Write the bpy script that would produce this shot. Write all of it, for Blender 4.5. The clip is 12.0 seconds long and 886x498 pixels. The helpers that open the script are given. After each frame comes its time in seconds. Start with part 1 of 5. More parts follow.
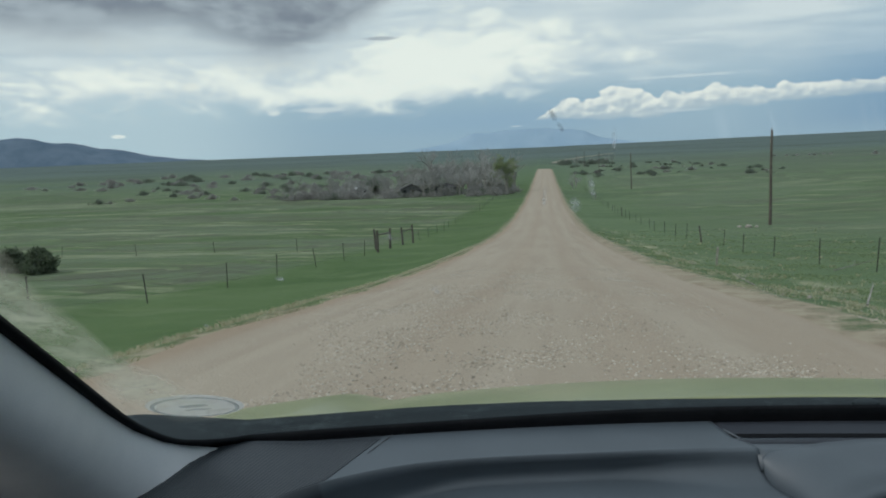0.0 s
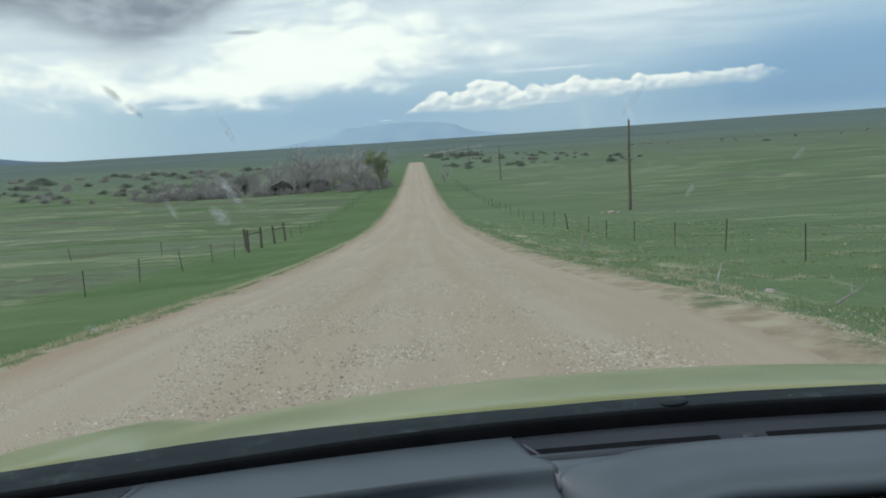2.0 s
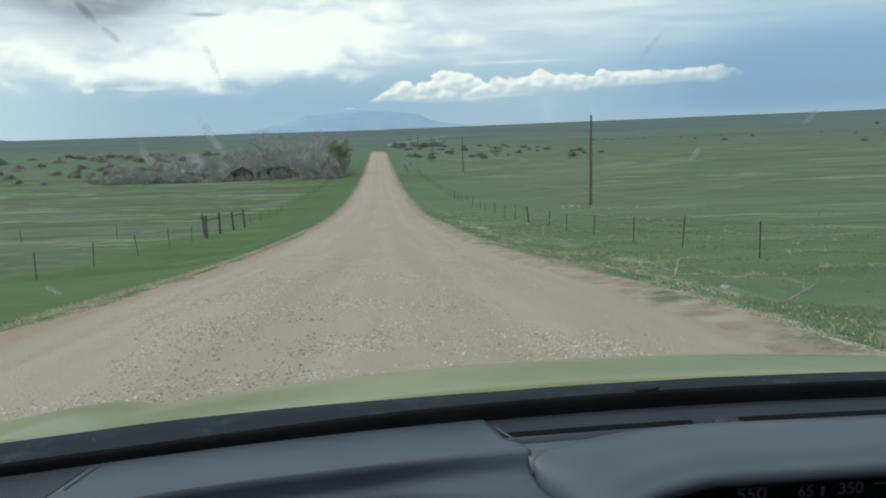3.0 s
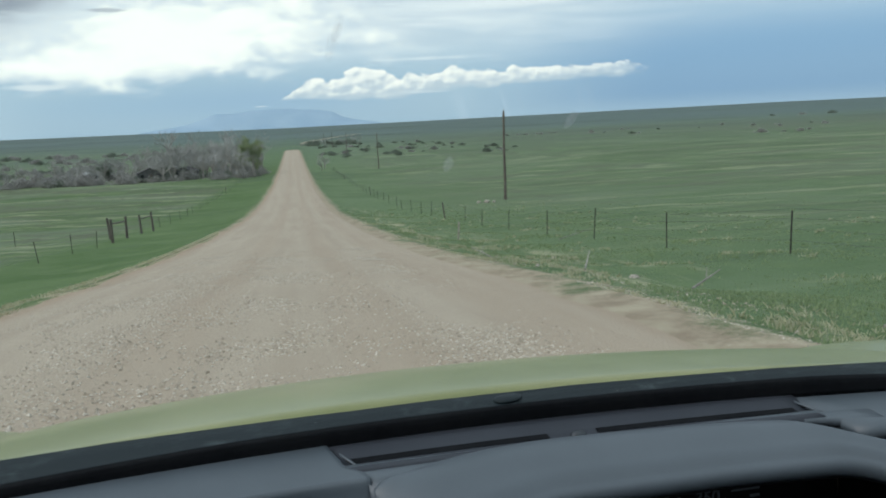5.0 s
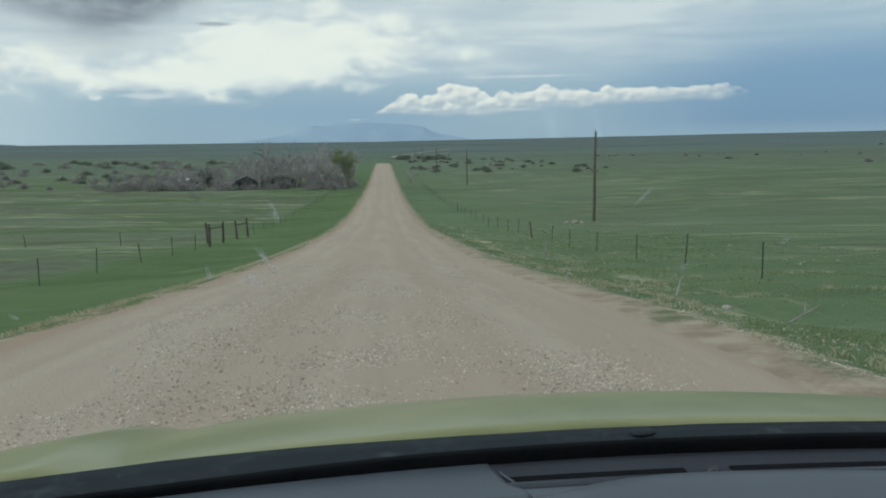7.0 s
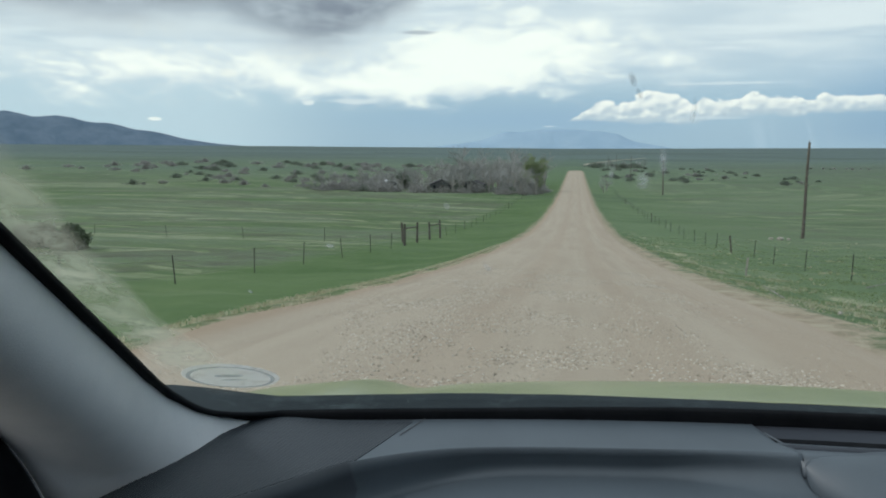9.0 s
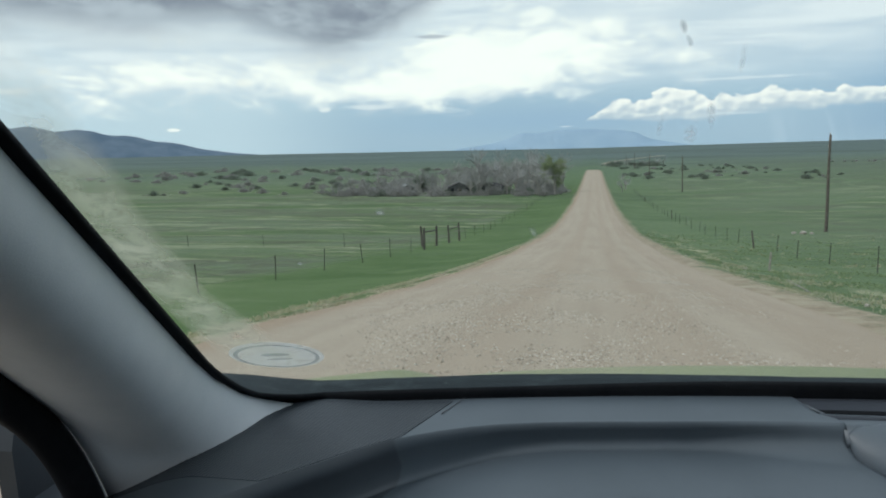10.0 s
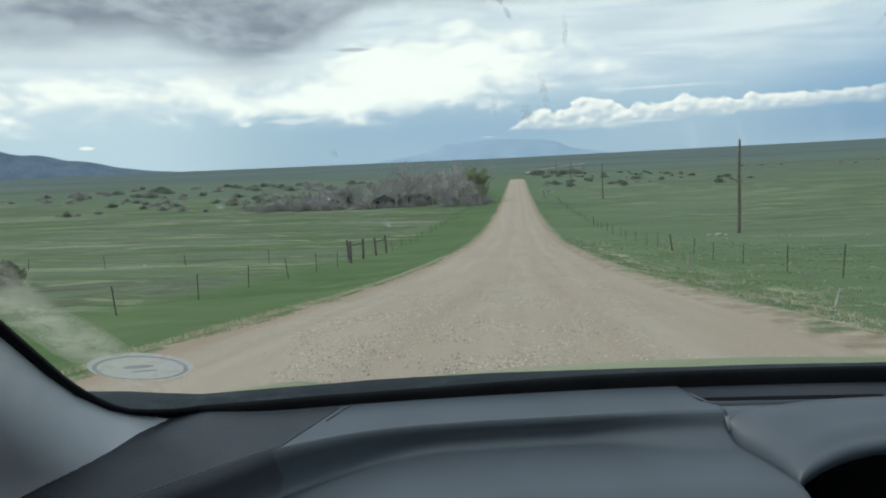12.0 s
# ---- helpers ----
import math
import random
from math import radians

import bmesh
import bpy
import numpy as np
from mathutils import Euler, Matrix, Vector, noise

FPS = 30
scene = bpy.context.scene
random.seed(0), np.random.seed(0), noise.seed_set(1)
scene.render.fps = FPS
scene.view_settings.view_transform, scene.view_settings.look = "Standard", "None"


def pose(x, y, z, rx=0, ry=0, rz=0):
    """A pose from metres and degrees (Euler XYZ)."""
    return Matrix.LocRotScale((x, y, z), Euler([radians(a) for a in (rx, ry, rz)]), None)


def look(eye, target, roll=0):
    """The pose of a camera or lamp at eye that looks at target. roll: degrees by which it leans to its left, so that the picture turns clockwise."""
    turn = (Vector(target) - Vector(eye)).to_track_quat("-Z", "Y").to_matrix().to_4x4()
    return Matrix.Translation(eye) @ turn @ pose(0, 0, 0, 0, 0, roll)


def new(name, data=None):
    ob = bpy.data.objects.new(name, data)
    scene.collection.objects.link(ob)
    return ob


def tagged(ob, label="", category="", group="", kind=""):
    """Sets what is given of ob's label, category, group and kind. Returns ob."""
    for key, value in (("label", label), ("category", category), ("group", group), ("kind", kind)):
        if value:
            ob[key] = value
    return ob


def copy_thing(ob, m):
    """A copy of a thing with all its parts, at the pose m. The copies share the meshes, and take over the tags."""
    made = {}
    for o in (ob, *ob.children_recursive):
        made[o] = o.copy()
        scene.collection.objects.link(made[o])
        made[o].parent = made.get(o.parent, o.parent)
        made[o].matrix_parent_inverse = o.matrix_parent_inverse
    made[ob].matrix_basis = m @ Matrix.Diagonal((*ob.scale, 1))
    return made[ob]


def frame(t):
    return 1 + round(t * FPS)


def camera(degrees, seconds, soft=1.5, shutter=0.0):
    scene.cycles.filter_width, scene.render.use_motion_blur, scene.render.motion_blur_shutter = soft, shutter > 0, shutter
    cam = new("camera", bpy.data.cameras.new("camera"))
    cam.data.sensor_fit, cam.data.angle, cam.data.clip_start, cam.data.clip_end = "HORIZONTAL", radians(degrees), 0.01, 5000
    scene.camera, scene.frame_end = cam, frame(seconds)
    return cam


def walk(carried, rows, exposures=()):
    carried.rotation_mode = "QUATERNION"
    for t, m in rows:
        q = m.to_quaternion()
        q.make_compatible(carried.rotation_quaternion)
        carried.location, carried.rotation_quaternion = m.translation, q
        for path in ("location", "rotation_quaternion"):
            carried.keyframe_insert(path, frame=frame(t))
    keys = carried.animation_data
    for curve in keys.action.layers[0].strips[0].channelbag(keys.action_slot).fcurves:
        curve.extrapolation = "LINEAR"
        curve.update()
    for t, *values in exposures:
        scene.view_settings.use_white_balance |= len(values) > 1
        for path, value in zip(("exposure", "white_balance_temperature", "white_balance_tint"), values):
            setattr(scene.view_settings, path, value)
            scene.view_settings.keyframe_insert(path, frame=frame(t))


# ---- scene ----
cam = camera(58.71, 12.0, soft=1.9)
walk(cam, [
    (0, look((-0.0463, -0.0680, 1.3104), (-0.3080, 1.8993, 1.0633), -2.22)),
    (0.5, look((-0.0108, -0.0459, 1.3131), (-0.1520, 1.9322, 1.0541), -2.60)),
    (1, look((0.0155, -0.0195, 1.3025), (-0.0467, 1.9626, 1.0431), -2.84)),
    (1.5, look((0.0380, 0.0053, 1.3042), (0.0421, 1.9866, 1.0314), -3.66)),
    (2, look((0.0363, 0.0254, 1.3053), (0.0887, 2.0055, 1.0289), -3.44)),
    (2.5, look((0.0242, 0.0371, 1.2980), (0.1353, 2.0118, 1.0010), -2.13)),
    (4.5, look((0.0666, 0.0602, 1.2886), (0.3303, 2.0174, 0.9724), -3.21)),
    (5, look((0.0930, 0.0824, 1.2936), (0.4484, 2.0244, 0.9738), -2.46)),
    (5.5, look((0.0909, 0.0881, 1.2965), (0.5328, 2.0144, 0.9901), -0.93)),
    (6, look((0.0800, 0.0931, 1.3064), (0.5336, 2.0175, 1.0048), -0.60)),
    (6.5, look((0.0656, 0.0791, 1.3202), (0.4206, 2.0259, 1.0300), -0.59)),
    (7, look((0.0165, 0.0082, 1.3334), (0.1614, 1.9843, 1.0612), -0.67)),
    (7.5, look((-0.0040, -0.0213, 1.3231), (-0.0472, 1.9622, 1.0700), 0.78)),
    (9.5, look((-0.0738, -0.0682, 1.2873), (-0.4382, 1.8819, 1.0335), -0.46)),
    (10, look((-0.0756, -0.0725, 1.2781), (-0.4519, 1.8762, 1.0310), -1.15)),
    (10.5, look((-0.0701, -0.0681, 1.2817), (-0.4191, 1.8877, 1.0510), -1.87)),
    (11, look((-0.0763, -0.0578, 1.2800), (-0.3670, 1.9078, 1.0525), -1.49)),
    (11.5, look((-0.0587, -0.0622, 1.2744), (-0.3029, 1.9100, 1.0496), -1.55)),
    (12, look((-0.0381, -0.0526, 1.2646), (-0.2321, 1.9255, 1.0417), -2.42)),
], exposures=[(0.0, -0.25, 6300, 10.0), (0.5, -0.14, 6300, 10.0), (2.5, 0.02, 6300, 10.0), (4.5, 0.09, 6300, 10.0), (5.5, 0.06, 6300, 10.0), (6.5, -0.10, 6300, 10.0), (7.0, -0.24, 6300, 10.0), (7.5, -0.22, 6300, 10.0), (9.5, 0.04, 6300, 10.0), (12.0, 0.02, 6300, 10.0)])

# ---------------------------------------------------------------- node helpers


class N:
    """A number in a node tree, with plain arithmetic."""

    def __init__(self, tree, sock):
        self.tree, self.sock = tree, sock

    def op(self, kind, *others):
        node = self.tree.nodes.new("ShaderNodeMath")
        node.operation = kind
        for i, v in enumerate((self, *others)):
            if isinstance(v, N):
                self.tree.links.new(v.sock, node.inputs[i])
            else:
                node.inputs[i].default_value = v
        return N(self.tree, node.outputs[0])

    def __add__(self, o):
        return self.op("ADD", o)

    def __sub__(self, o):
        return self.op("SUBTRACT", o)

    def __mul__(self, o):
        return self.op("MULTIPLY", o)

    def __truediv__(self, o):
        return self.op("DIVIDE", o)

    def clip(self):
        return self.op("MINIMUM", 1.0).op("MAXIMUM", 0.0)

    def step(self, lo, hi):
        """0 below lo, 1 above hi, smooth between."""
        node = self.tree.nodes.new("ShaderNodeMapRange")
        node.interpolation_type = "SMOOTHSTEP"
        self.tree.links.new(self.sock, node.inputs[0])
        for i, v in ((1, lo), (2, hi)):
            if isinstance(v, N):
                self.tree.links.new(v.sock, node.inputs[i])
            else:
                node.inputs[i].default_value = v
        return N(self.tree, node.outputs[0])

    def inv(self):
        return (self * -1.0) + 1.0


def colour_mix(tree, a, b, fac):
    node = tree.nodes.new("ShaderNodeMix")
    node.data_type = "RGBA"
    for i, v in ((0, fac), (6, a), (7, b)):
        if isinstance(v, N):
            tree.links.new(v.sock, node.inputs[i])
        elif isinstance(v, (tuple, list)):
            node.inputs[i].default_value = (*v, 1.0)
        elif isinstance(v, (int, float)):
            node.inputs[i].default_value = v
        else:
            tree.links.new(v, node.inputs[i])
    return node.outputs[2]


def vec(tree, x, y, z):
    node = tree.nodes.new("ShaderNodeCombineXYZ")
    for i, v in enumerate((x, y, z)):
        if isinstance(v, N):
            tree.links.new(v.sock, node.inputs[i])
        else:
            node.inputs[i].default_value = v
    return node.outputs[0]


def noise_of(tree, vector, scale, detail=5.0, rough=0.55, warp=0.0):
    node = tree.nodes.new("ShaderNodeTexNoise")
    node.inputs["Scale"].default_value = scale
    node.inputs["Detail"].default_value = detail
    node.inputs["Roughness"].default_value = rough
    node.inputs["Distortion"].default_value = warp
    if vector is not None:
        tree.links.new(vector, node.inputs["Vector"])
    return N(tree, node.outputs["Fac"])


# ---------------------------------------------------------------- sky and sun
world = bpy.data.worlds.new("sky")
scene.world = world
world.use_nodes = True
wt = world.node_tree
wt.nodes.clear()
w_out = wt.nodes.new("ShaderNodeOutputWorld")
w_bg = wt.nodes.new("ShaderNodeBackground")
wt.links.new(w_bg.outputs[0], w_out.inputs[0])
coord = wt.nodes.new("ShaderNodeTexCoord")
split = wt.nodes.new("ShaderNodeSeparateXYZ")
wt.links.new(coord.outputs["Generated"], split.inputs[0])
dx, dy, dz = (N(wt, split.outputs[i]) for i in range(3))
az = dx.op("ARCTAN2", dy) * 57.2958
el = dz.op("ARCSINE") * 57.2958

SUN_EL, SUN_AZ = 42.0, -118.0
nishita = wt.nodes.new("ShaderNodeTexSky")
nishita.sky_type = "NISHITA"
nishita.sun_disc = False
nishita.sun_elevation, nishita.sun_rotation = radians(SUN_EL), radians(SUN_AZ)
nishita.air_density, nishita.dust_density = 1.0, 1.5
sky_scale = wt.nodes.new("ShaderNodeVectorMath")
sky_scale.operation = "SCALE"
wt.links.new(nishita.outputs[0], sky_scale.inputs[0])
sky_scale.inputs[3].default_value = 0.10

# cloud texture coordinates: degrees, flattened towards the horizon
flat = vec(wt, az * 0.1, el * 0.26, 0.0)
puffy = vec(wt, az * 0.5, el * 0.8, 3.0)
shafts = vec(wt, az * 0.42 + el * 0.10, el * 0.03, 7.0)
big = noise_of(wt, flat, 0.75, 6, 0.5, 0.5)
mid = noise_of(wt, flat, 2.1, 7, 0.58, 0.5)
wisp = noise_of(wt, vec(wt, az * 0.05, el * 0.55, 9.0), 1.6, 7, 0.6, 0.7)
fine = noise_of(wt, puffy, 1.3, 6, 0.6)


def billow(vector):
    """Rounded lobes, as on the top of a heaped cloud."""
    out = None
    for scale, k in ((1.15, 0.62), (2.7, 0.38)):
        node = wt.nodes.new("ShaderNodeTexVoronoi")
        node.feature = "SMOOTH_F1"
        node.inputs["Scale"].default_value = scale
        node.inputs["Smoothness"].default_value = 0.35
        wt.links.new(vector, node.inputs["Vector"])
        lobe = (N(wt, node.outputs["Distance"]) * -1.0 + 1.0) * k
        out = lobe if out is None else out + lobe
    return out


heap = billow(vec(wt, az * 0.62 + (fine - 0.5) * 0.5, el * 0.95 + (fine - 0.5) * 0.5, 3.0))
heap_lit = billow(vec(wt, az * 0.62 + (fine - 0.5) * 0.5 - 0.13, el * 0.95 + (fine - 0.5) * 0.5 + 0.22, 3.0))
rain = noise_of(wt, shafts, 1.6, 4, 0.5)


def blob(a0, e0, sa, se):
    """1 in the middle of a soft oval of sky, 0 outside it."""
    u, v = (az - a0) / sa, (el - e0) / se
    return (u * u + v * v).op("MULTIPLY", -1.0).op("EXPONENT")


def skyline(points, top):
    """A height in degrees that follows the azimuth through the given points."""
    node = wt.nodes.new("ShaderNodeValToRGB")
    ramp = node.color_ramp
    ramp.interpolation = "CARDINAL"
    lo, hi = points[0][0], points[-1][0]
    wt.links.new(((az - lo) / (hi - lo)).clip().sock, node.inputs[0])
    for i, (a, e) in enumerate(points):
        stop = ramp.elements[i] if i < 1 else ramp.elements.new((a - lo) / (hi - lo)) if i < len(points) - 1 else ramp.elements[-1]
        stop.position = (a - lo) / (hi - lo)
        stop.color = (e / top, e / top, e / top, 1.0)
    return N(wt, node.outputs[0]) * top


# the clear air: a deep blue-grey on the right, paler above and to the left
air = colour_mix(wt, (0.44, 0.60, 0.73), (0.23, 0.40, 0.62), az.step(9.0, 27.0) * el.step(-0.5, 1.6) * el.step(9.0, 3.6))
air = colour_mix(wt, air, sky_scale.outputs[0], 0.18)
air = colour_mix(wt, air, (0.60, 0.73, 0.79), az.step(-14.0, -27.0) * 0.8)
air = colour_mix(wt, air, (0.36, 0.51, 0.64), blob(-10.0, 2.0, 9.0, 1.2) * 0.55)
air = colour_mix(wt, air, (0.30, 0.45, 0.62), blob(-1.0, 2.0, 9.0, 1.3) * 0.5)
# rain hanging below the bank
air = colour_mix(wt, air, (0.55, 0.67, 0.76), rain.step(0.46, 0.70) * az.step(10.0, 14.0) * az.step(24.0, 19.0) * el.step(2.6, 1.6) * 0.65)
# a thin veil high up, combed into level streaks
veil = (el.step(3.2, 6.5) * (mid * 0.7 + wisp * 0.5 + 0.15) * az.step(32.0, 8.0) + el.step(4.5, 9.5) * (wisp * 0.9 + 0.25) * 0.8).clip() * 0.9
sky = colour_mix(wt, air, colour_mix(wt, (0.66, 0.74, 0.79), (0.84, 0.89, 0.90), wisp.step(0.36, 0.62)), veil)
# the bright heap in the middle and the broken one on the left
white = (blob(-8.5, 6.3, 8.0, 2.5) * 1.65 + blob(-31.0, 5.4, 11.0, 1.6) * 1.10 + blob(-14.5, 4.4, 8.0, 0.9) * 0.75 + blob(1.0, 7.6, 10.0, 2.6) * 0.65 + blob(-36.0, 3.0, 4.5, 1.6) * 0.5
         + (big - 0.5) * 1.7 + (mid - 0.5) * 2.0 + (fine - 0.5) * 1.0 - 0.28)
lit = white.step(-0.15, 0.70) * (el + (mid - 0.5) * 2.0).step(2.2, 3.9) * az.step(20.0, 4.0)
glare = (white * 0.62 + (mid - 0.5) * 1.3 + (heap - heap_lit) * 0.25).step(0.0, 0.8)
sky = colour_mix(wt, sky, colour_mix(wt, (0.74, 0.81, 0.84), (1.05, 1.06, 0.98), glare), lit)
# dark heavy cloud overhead to the left, hanging lowest in the middle
hem = skyline(((-46.0, 8.2), (-39.0, 8.5), (-33.0, 8.1), (-28.0, 8.7), (-24.5, 8.5), (-21.5, 7.6), (-18.0, 6.9), (-15.5, 7.8), (-13.5, 8.8), (-10.7, 10.4), (-8.0, 11.2), (-4.0, 11.3), (-0.5, 10.6), (4.0, 12.0), (12.0, 11.0), (18.0, 10.0), (30.0, 11.0)), 14.0)
dark_edge = el - hem + (mid - 0.5) * 3.0 + (fine - 0.5) * 0.9 + (big - 0.5) * 1.2
grey = dark_edge.step(-0.9, 1.1)
tone = (mid * 0.45 + big * 0.40 + fine * 0.15).step(0.38, 0.60)
sky = colour_mix(wt, sky, colour_mix(wt, (0.235, 0.265, 0.32), (0.48, 0.53, 0.58), tone), grey * 0.92)
sky = colour_mix(wt, sky, (0.60, 0.66, 0.70), dark_edge.step(-1.9, -0.3) * grey.inv() * az.step(-9.0, -14.0) * 0.45)
# the long bank of small heaps low on the right
top_line = skyline(((-2.0, 1.8), (-0.9, 2.05), (0.4, 2.6), (1.1, 3.15), (1.8, 3.40), (2.6, 3.05), (3.6, 3.35), (4.7, 3.90), (5.6, 4.0), (6.6, 3.75), (7.5, 3.35), (7.9, 3.05), (8.5, 3.55), (9.4, 3.35), (10.6, 3.6),
                     (11.4, 3.85), (12.6, 3.65), (13.5, 3.55), (14.6, 3.25), (15.8, 3.5), (17.5, 3.70), (19.2, 3.5), (21.5, 3.55), (23.4, 3.50), (25.0, 3.3)), 5.0)
bank_top = top_line + 0.12 + (heap - 0.58) * 0.85 + (fine - 0.5) * 0.3
bank_low = skyline(((-2.0, 2.0), (-0.9, 1.95), (3.0, 1.85), (8.0, 1.8), (9.5, 2.15), (15.0, 2.30), (19.0, 2.5), (25.0, 2.6)), 5.0) + (fine - 0.5) * 0.7 + (mid - 0.5) * 0.5
in_bank = (bank_top - el).step(0.0, 0.17) * (el - bank_low).step(-0.12, 0.30) * az.step(-1.4, 0.2) * (az + (fine - 0.5) * 6.0).step(25.5, 22.5)
relief = (heap - heap_lit) * 1.3 + (fine - 0.5) * 0.6
shade = ((bank_top - el) / (bank_top - bank_low) * 0.95 - relief).step(0.0, 0.85)
sky = colour_mix(wt, sky, colour_mix(wt, (1.0, 0.995, 0.93), (0.55, 0.64, 0.70), shade), in_bank * (az.step(26.0, 14.0) * 0.3 + 0.66))
# thin streaks, two little puffs and a dark lens
for a0, e0, sa, se, k, c in ((10.0, 4.45, 4.5, 0.13, 0.6, (0.78, 0.83, 0.86)), (9.5, 6.75, 1.9, 0.15, 0.65, (0.80, 0.85, 0.88)),
                             (9.5, 2.15, 2.4, 0.12, 0.5, (0.72, 0.78, 0.82)), (-2.0, 1.55, 0.5, 0.05, 0.6, (0.85, 0.88, 0.90)),
                             (-29.4, 1.75, 0.6, 0.16, 1.0, (0.95, 0.97, 0.93)), (-19.1, 3.05, 0.45, 0.18, 0.85, (0.88, 0.91, 0.90)), (-16.0, 3.20, 2.2, 0.20, 0.7, (0.82, 0.86, 0.87)),
                             (-11.6, 8.0, 1.5, 0.14, 0.7, (0.40, 0.45, 0.50)), (-24.6, 4.9, 0.7, 0.35, 0.8, (0.95, 0.96, 0.90))):
    u, v = (az - a0) / sa, (el - e0) / se
    streak = ((u * u + v * v).op("MULTIPLY", -1.0).op("EXPONENT") + (fine - 0.5) * 1.2).step(0.25, 0.85) * (u * u + v * v).step(3.0, 1.0)
    sky = colour_mix(wt, sky, c, streak * k)
# the rest of the sky, far above the view: broken cloud
sky = colour_mix(wt, sky, (0.70, 0.76, 0.82), el.step(14.0, 30.0) * 0.85)
wt.links.new(sky, w_bg.inputs[0])
w_bg.inputs[1].default_value = 1.0

sun = new("sun", bpy.data.lights.new("sun", "SUN"))
sun.data.energy, sun.data.angle, sun.data.color = 1.2, radians(12), (1.0, 0.97, 0.92)
sun_dir = Vector((math.sin(radians(SUN_AZ)) * math.cos(radians(SUN_EL)), math.cos(radians(SUN_AZ)) * math.cos(radians(SUN_EL)), math.sin(radians(SUN_EL))))
sun.matrix_world = look(sun_dir * 60, (0, 0, 0))

# ---------------------------------------------------------------- materials


def material(name, rough=0.7, metal=0.0):
    m = bpy.data.materials.new(name)
    m.use_nodes = True
    t = m.node_tree
    bsdf = t.nodes["Principled BSDF"]
    bsdf.inputs["Roughness"].default_value = rough
    bsdf.inputs["Metallic"].default_value = metal
    return m, t, bsdf


def position(t):
    node = t.nodes.new("ShaderNodeNewGeometry")
    return node


def obj_vec(t, sx=1.0, sy=1.0, sz=1.0):
    tc = t.nodes.new("ShaderNodeTexCoord")
    mp = t.nodes.new("ShaderNodeMapping")
    mp.inputs["Scale"].default_value = (sx, sy, sz)
    t.links.new(tc.outputs["Object"], mp.inputs["Vector"])
    return mp.outputs[0]


def bump_of(t, bsdf, height, strength, distance):
    node = t.nodes.new("ShaderNodeBump")
    node.inputs["Strength"].default_value = strength
    node.inputs["Distance"].default_value = distance
    t.links.new(height.sock, node.inputs["Height"])
    t.links.new(node.outputs[0], bsdf.inputs["Normal"])


def mottled(name, a, b, scale, rough=0.7, bump_s=0.2, bump_d=0.002, metal=0.0, fine_scale=None, spec=0.5):
    """Two colours mixed by noise at two scales, with a fine relief."""
    m, t, bsdf = material(name, rough, metal)
    n1 = noise_of(t, obj_vec(t), scale, 5)
    n2 = noise_of(t, obj_vec(t), fine_scale or scale * 9, 3)
    c = colour_mix(t, a, b, (n1 * 0.65 + n2 * 0.35).step(0.35, 0.65))
    t.links.new(c, bsdf.inputs["Base Color"])
    bsdf.inputs["Specular IOR Level"].default_value = spec
    bump_of(t, bsdf, n2, bump_s, bump_d)
    return m


def random_mix(name, a, b, rough=0.8, island=False, spec=0.3, leaf=False):
    """Colour varied from piece to piece."""
    m, t, bsdf = material(name, rough)
    if island:
        node = t.nodes.new("ShaderNodeNewGeometry")
        r = N(t, node.outputs["Random Per Island"])
    else:
        node = t.nodes.new("ShaderNodeObjectInfo")
        r = N(t, node.outputs["Random"])
    c = colour_mix(t, a, b, r)
    t.links.new(c, bsdf.inputs["Base Color"])
    bsdf.inputs["Specular IOR Level"].default_value = spec
    if leaf:
        glow, both = t.nodes.new("ShaderNodeBsdfTranslucent"), t.nodes.new("ShaderNodeMixShader")
        both.inputs[0].default_value = 0.5
        t.links.new(c, glow.inputs[0])
        t.links.new(bsdf.outputs[0], both.inputs[1])
        t.links.new(glow.outputs[0], both.inputs[2])
        t.links.new(both.outputs[0], t.nodes["Material Output"].inputs[0])
    return m


# meadow: greens in long patches, straw, bare earth beside the road, painted far haze
M_GROUND, gt, gb = material("meadow", 0.95)
gb.inputs["Specular IOR Level"].default_value = 0.1
gv = obj_vec(gt)
g_sep = gt.nodes.new("ShaderNodeSeparateXYZ")
gt.links.new(gv, g_sep.inputs[0])
gx, gy = N(gt, g_sep.outputs[0]), N(gt, g_sep.outputs[1])
g_long = noise_of(gt, obj_vec(gt, 0.014, 0.030, 0.0), 1.0, 6, 0.62, 1.4)
g_patch = noise_of(gt, obj_vec(gt, 0.045, 0.085, 0.0), 1.0, 6, 0.62, 1.0)
g_fine = noise_of(gt, gv, 1.7, 6, 0.7)
g_dirt = noise_of(gt, gv, 0.55, 5, 0.65)
g_far = noise_of(gt, obj_vec(gt, 0.0016, 0.0042, 0.0), 1.0, 5, 0.6, 0.6)
g_hay = noise_of(gt, obj_vec(gt, 0.035, 0.22, 0.0), 1.0, 6, 0.65, 1.2)
g_where = noise_of(gt, obj_vec(gt, 0.009, 0.016, 5.0), 1.0, 4, 0.6, 1.0)
beyond = (gx * -1.0 - 12.5 + (g_dirt - 0.5) * 4.0).step(0.0, 3.0)
wild = beyond * 0.75 + (gx - 9.0).step(0.0, 20.0) * 0.60
g = colour_mix(gt, (0.086, 0.142, 0.052), (0.122, 0.180, 0.075), g_patch.step(0.35, 0.65))
g = colour_mix(gt, g, colour_mix(gt, (0.110, 0.164, 0.078), (0.146, 0.202, 0.108), g_patch.step(0.35, 0.65)), gx.step(0.0, 6.0))
g = colour_mix(gt, g, (0.162, 0.198, 0.132), g_long.step(0.40, 0.58) * wild)
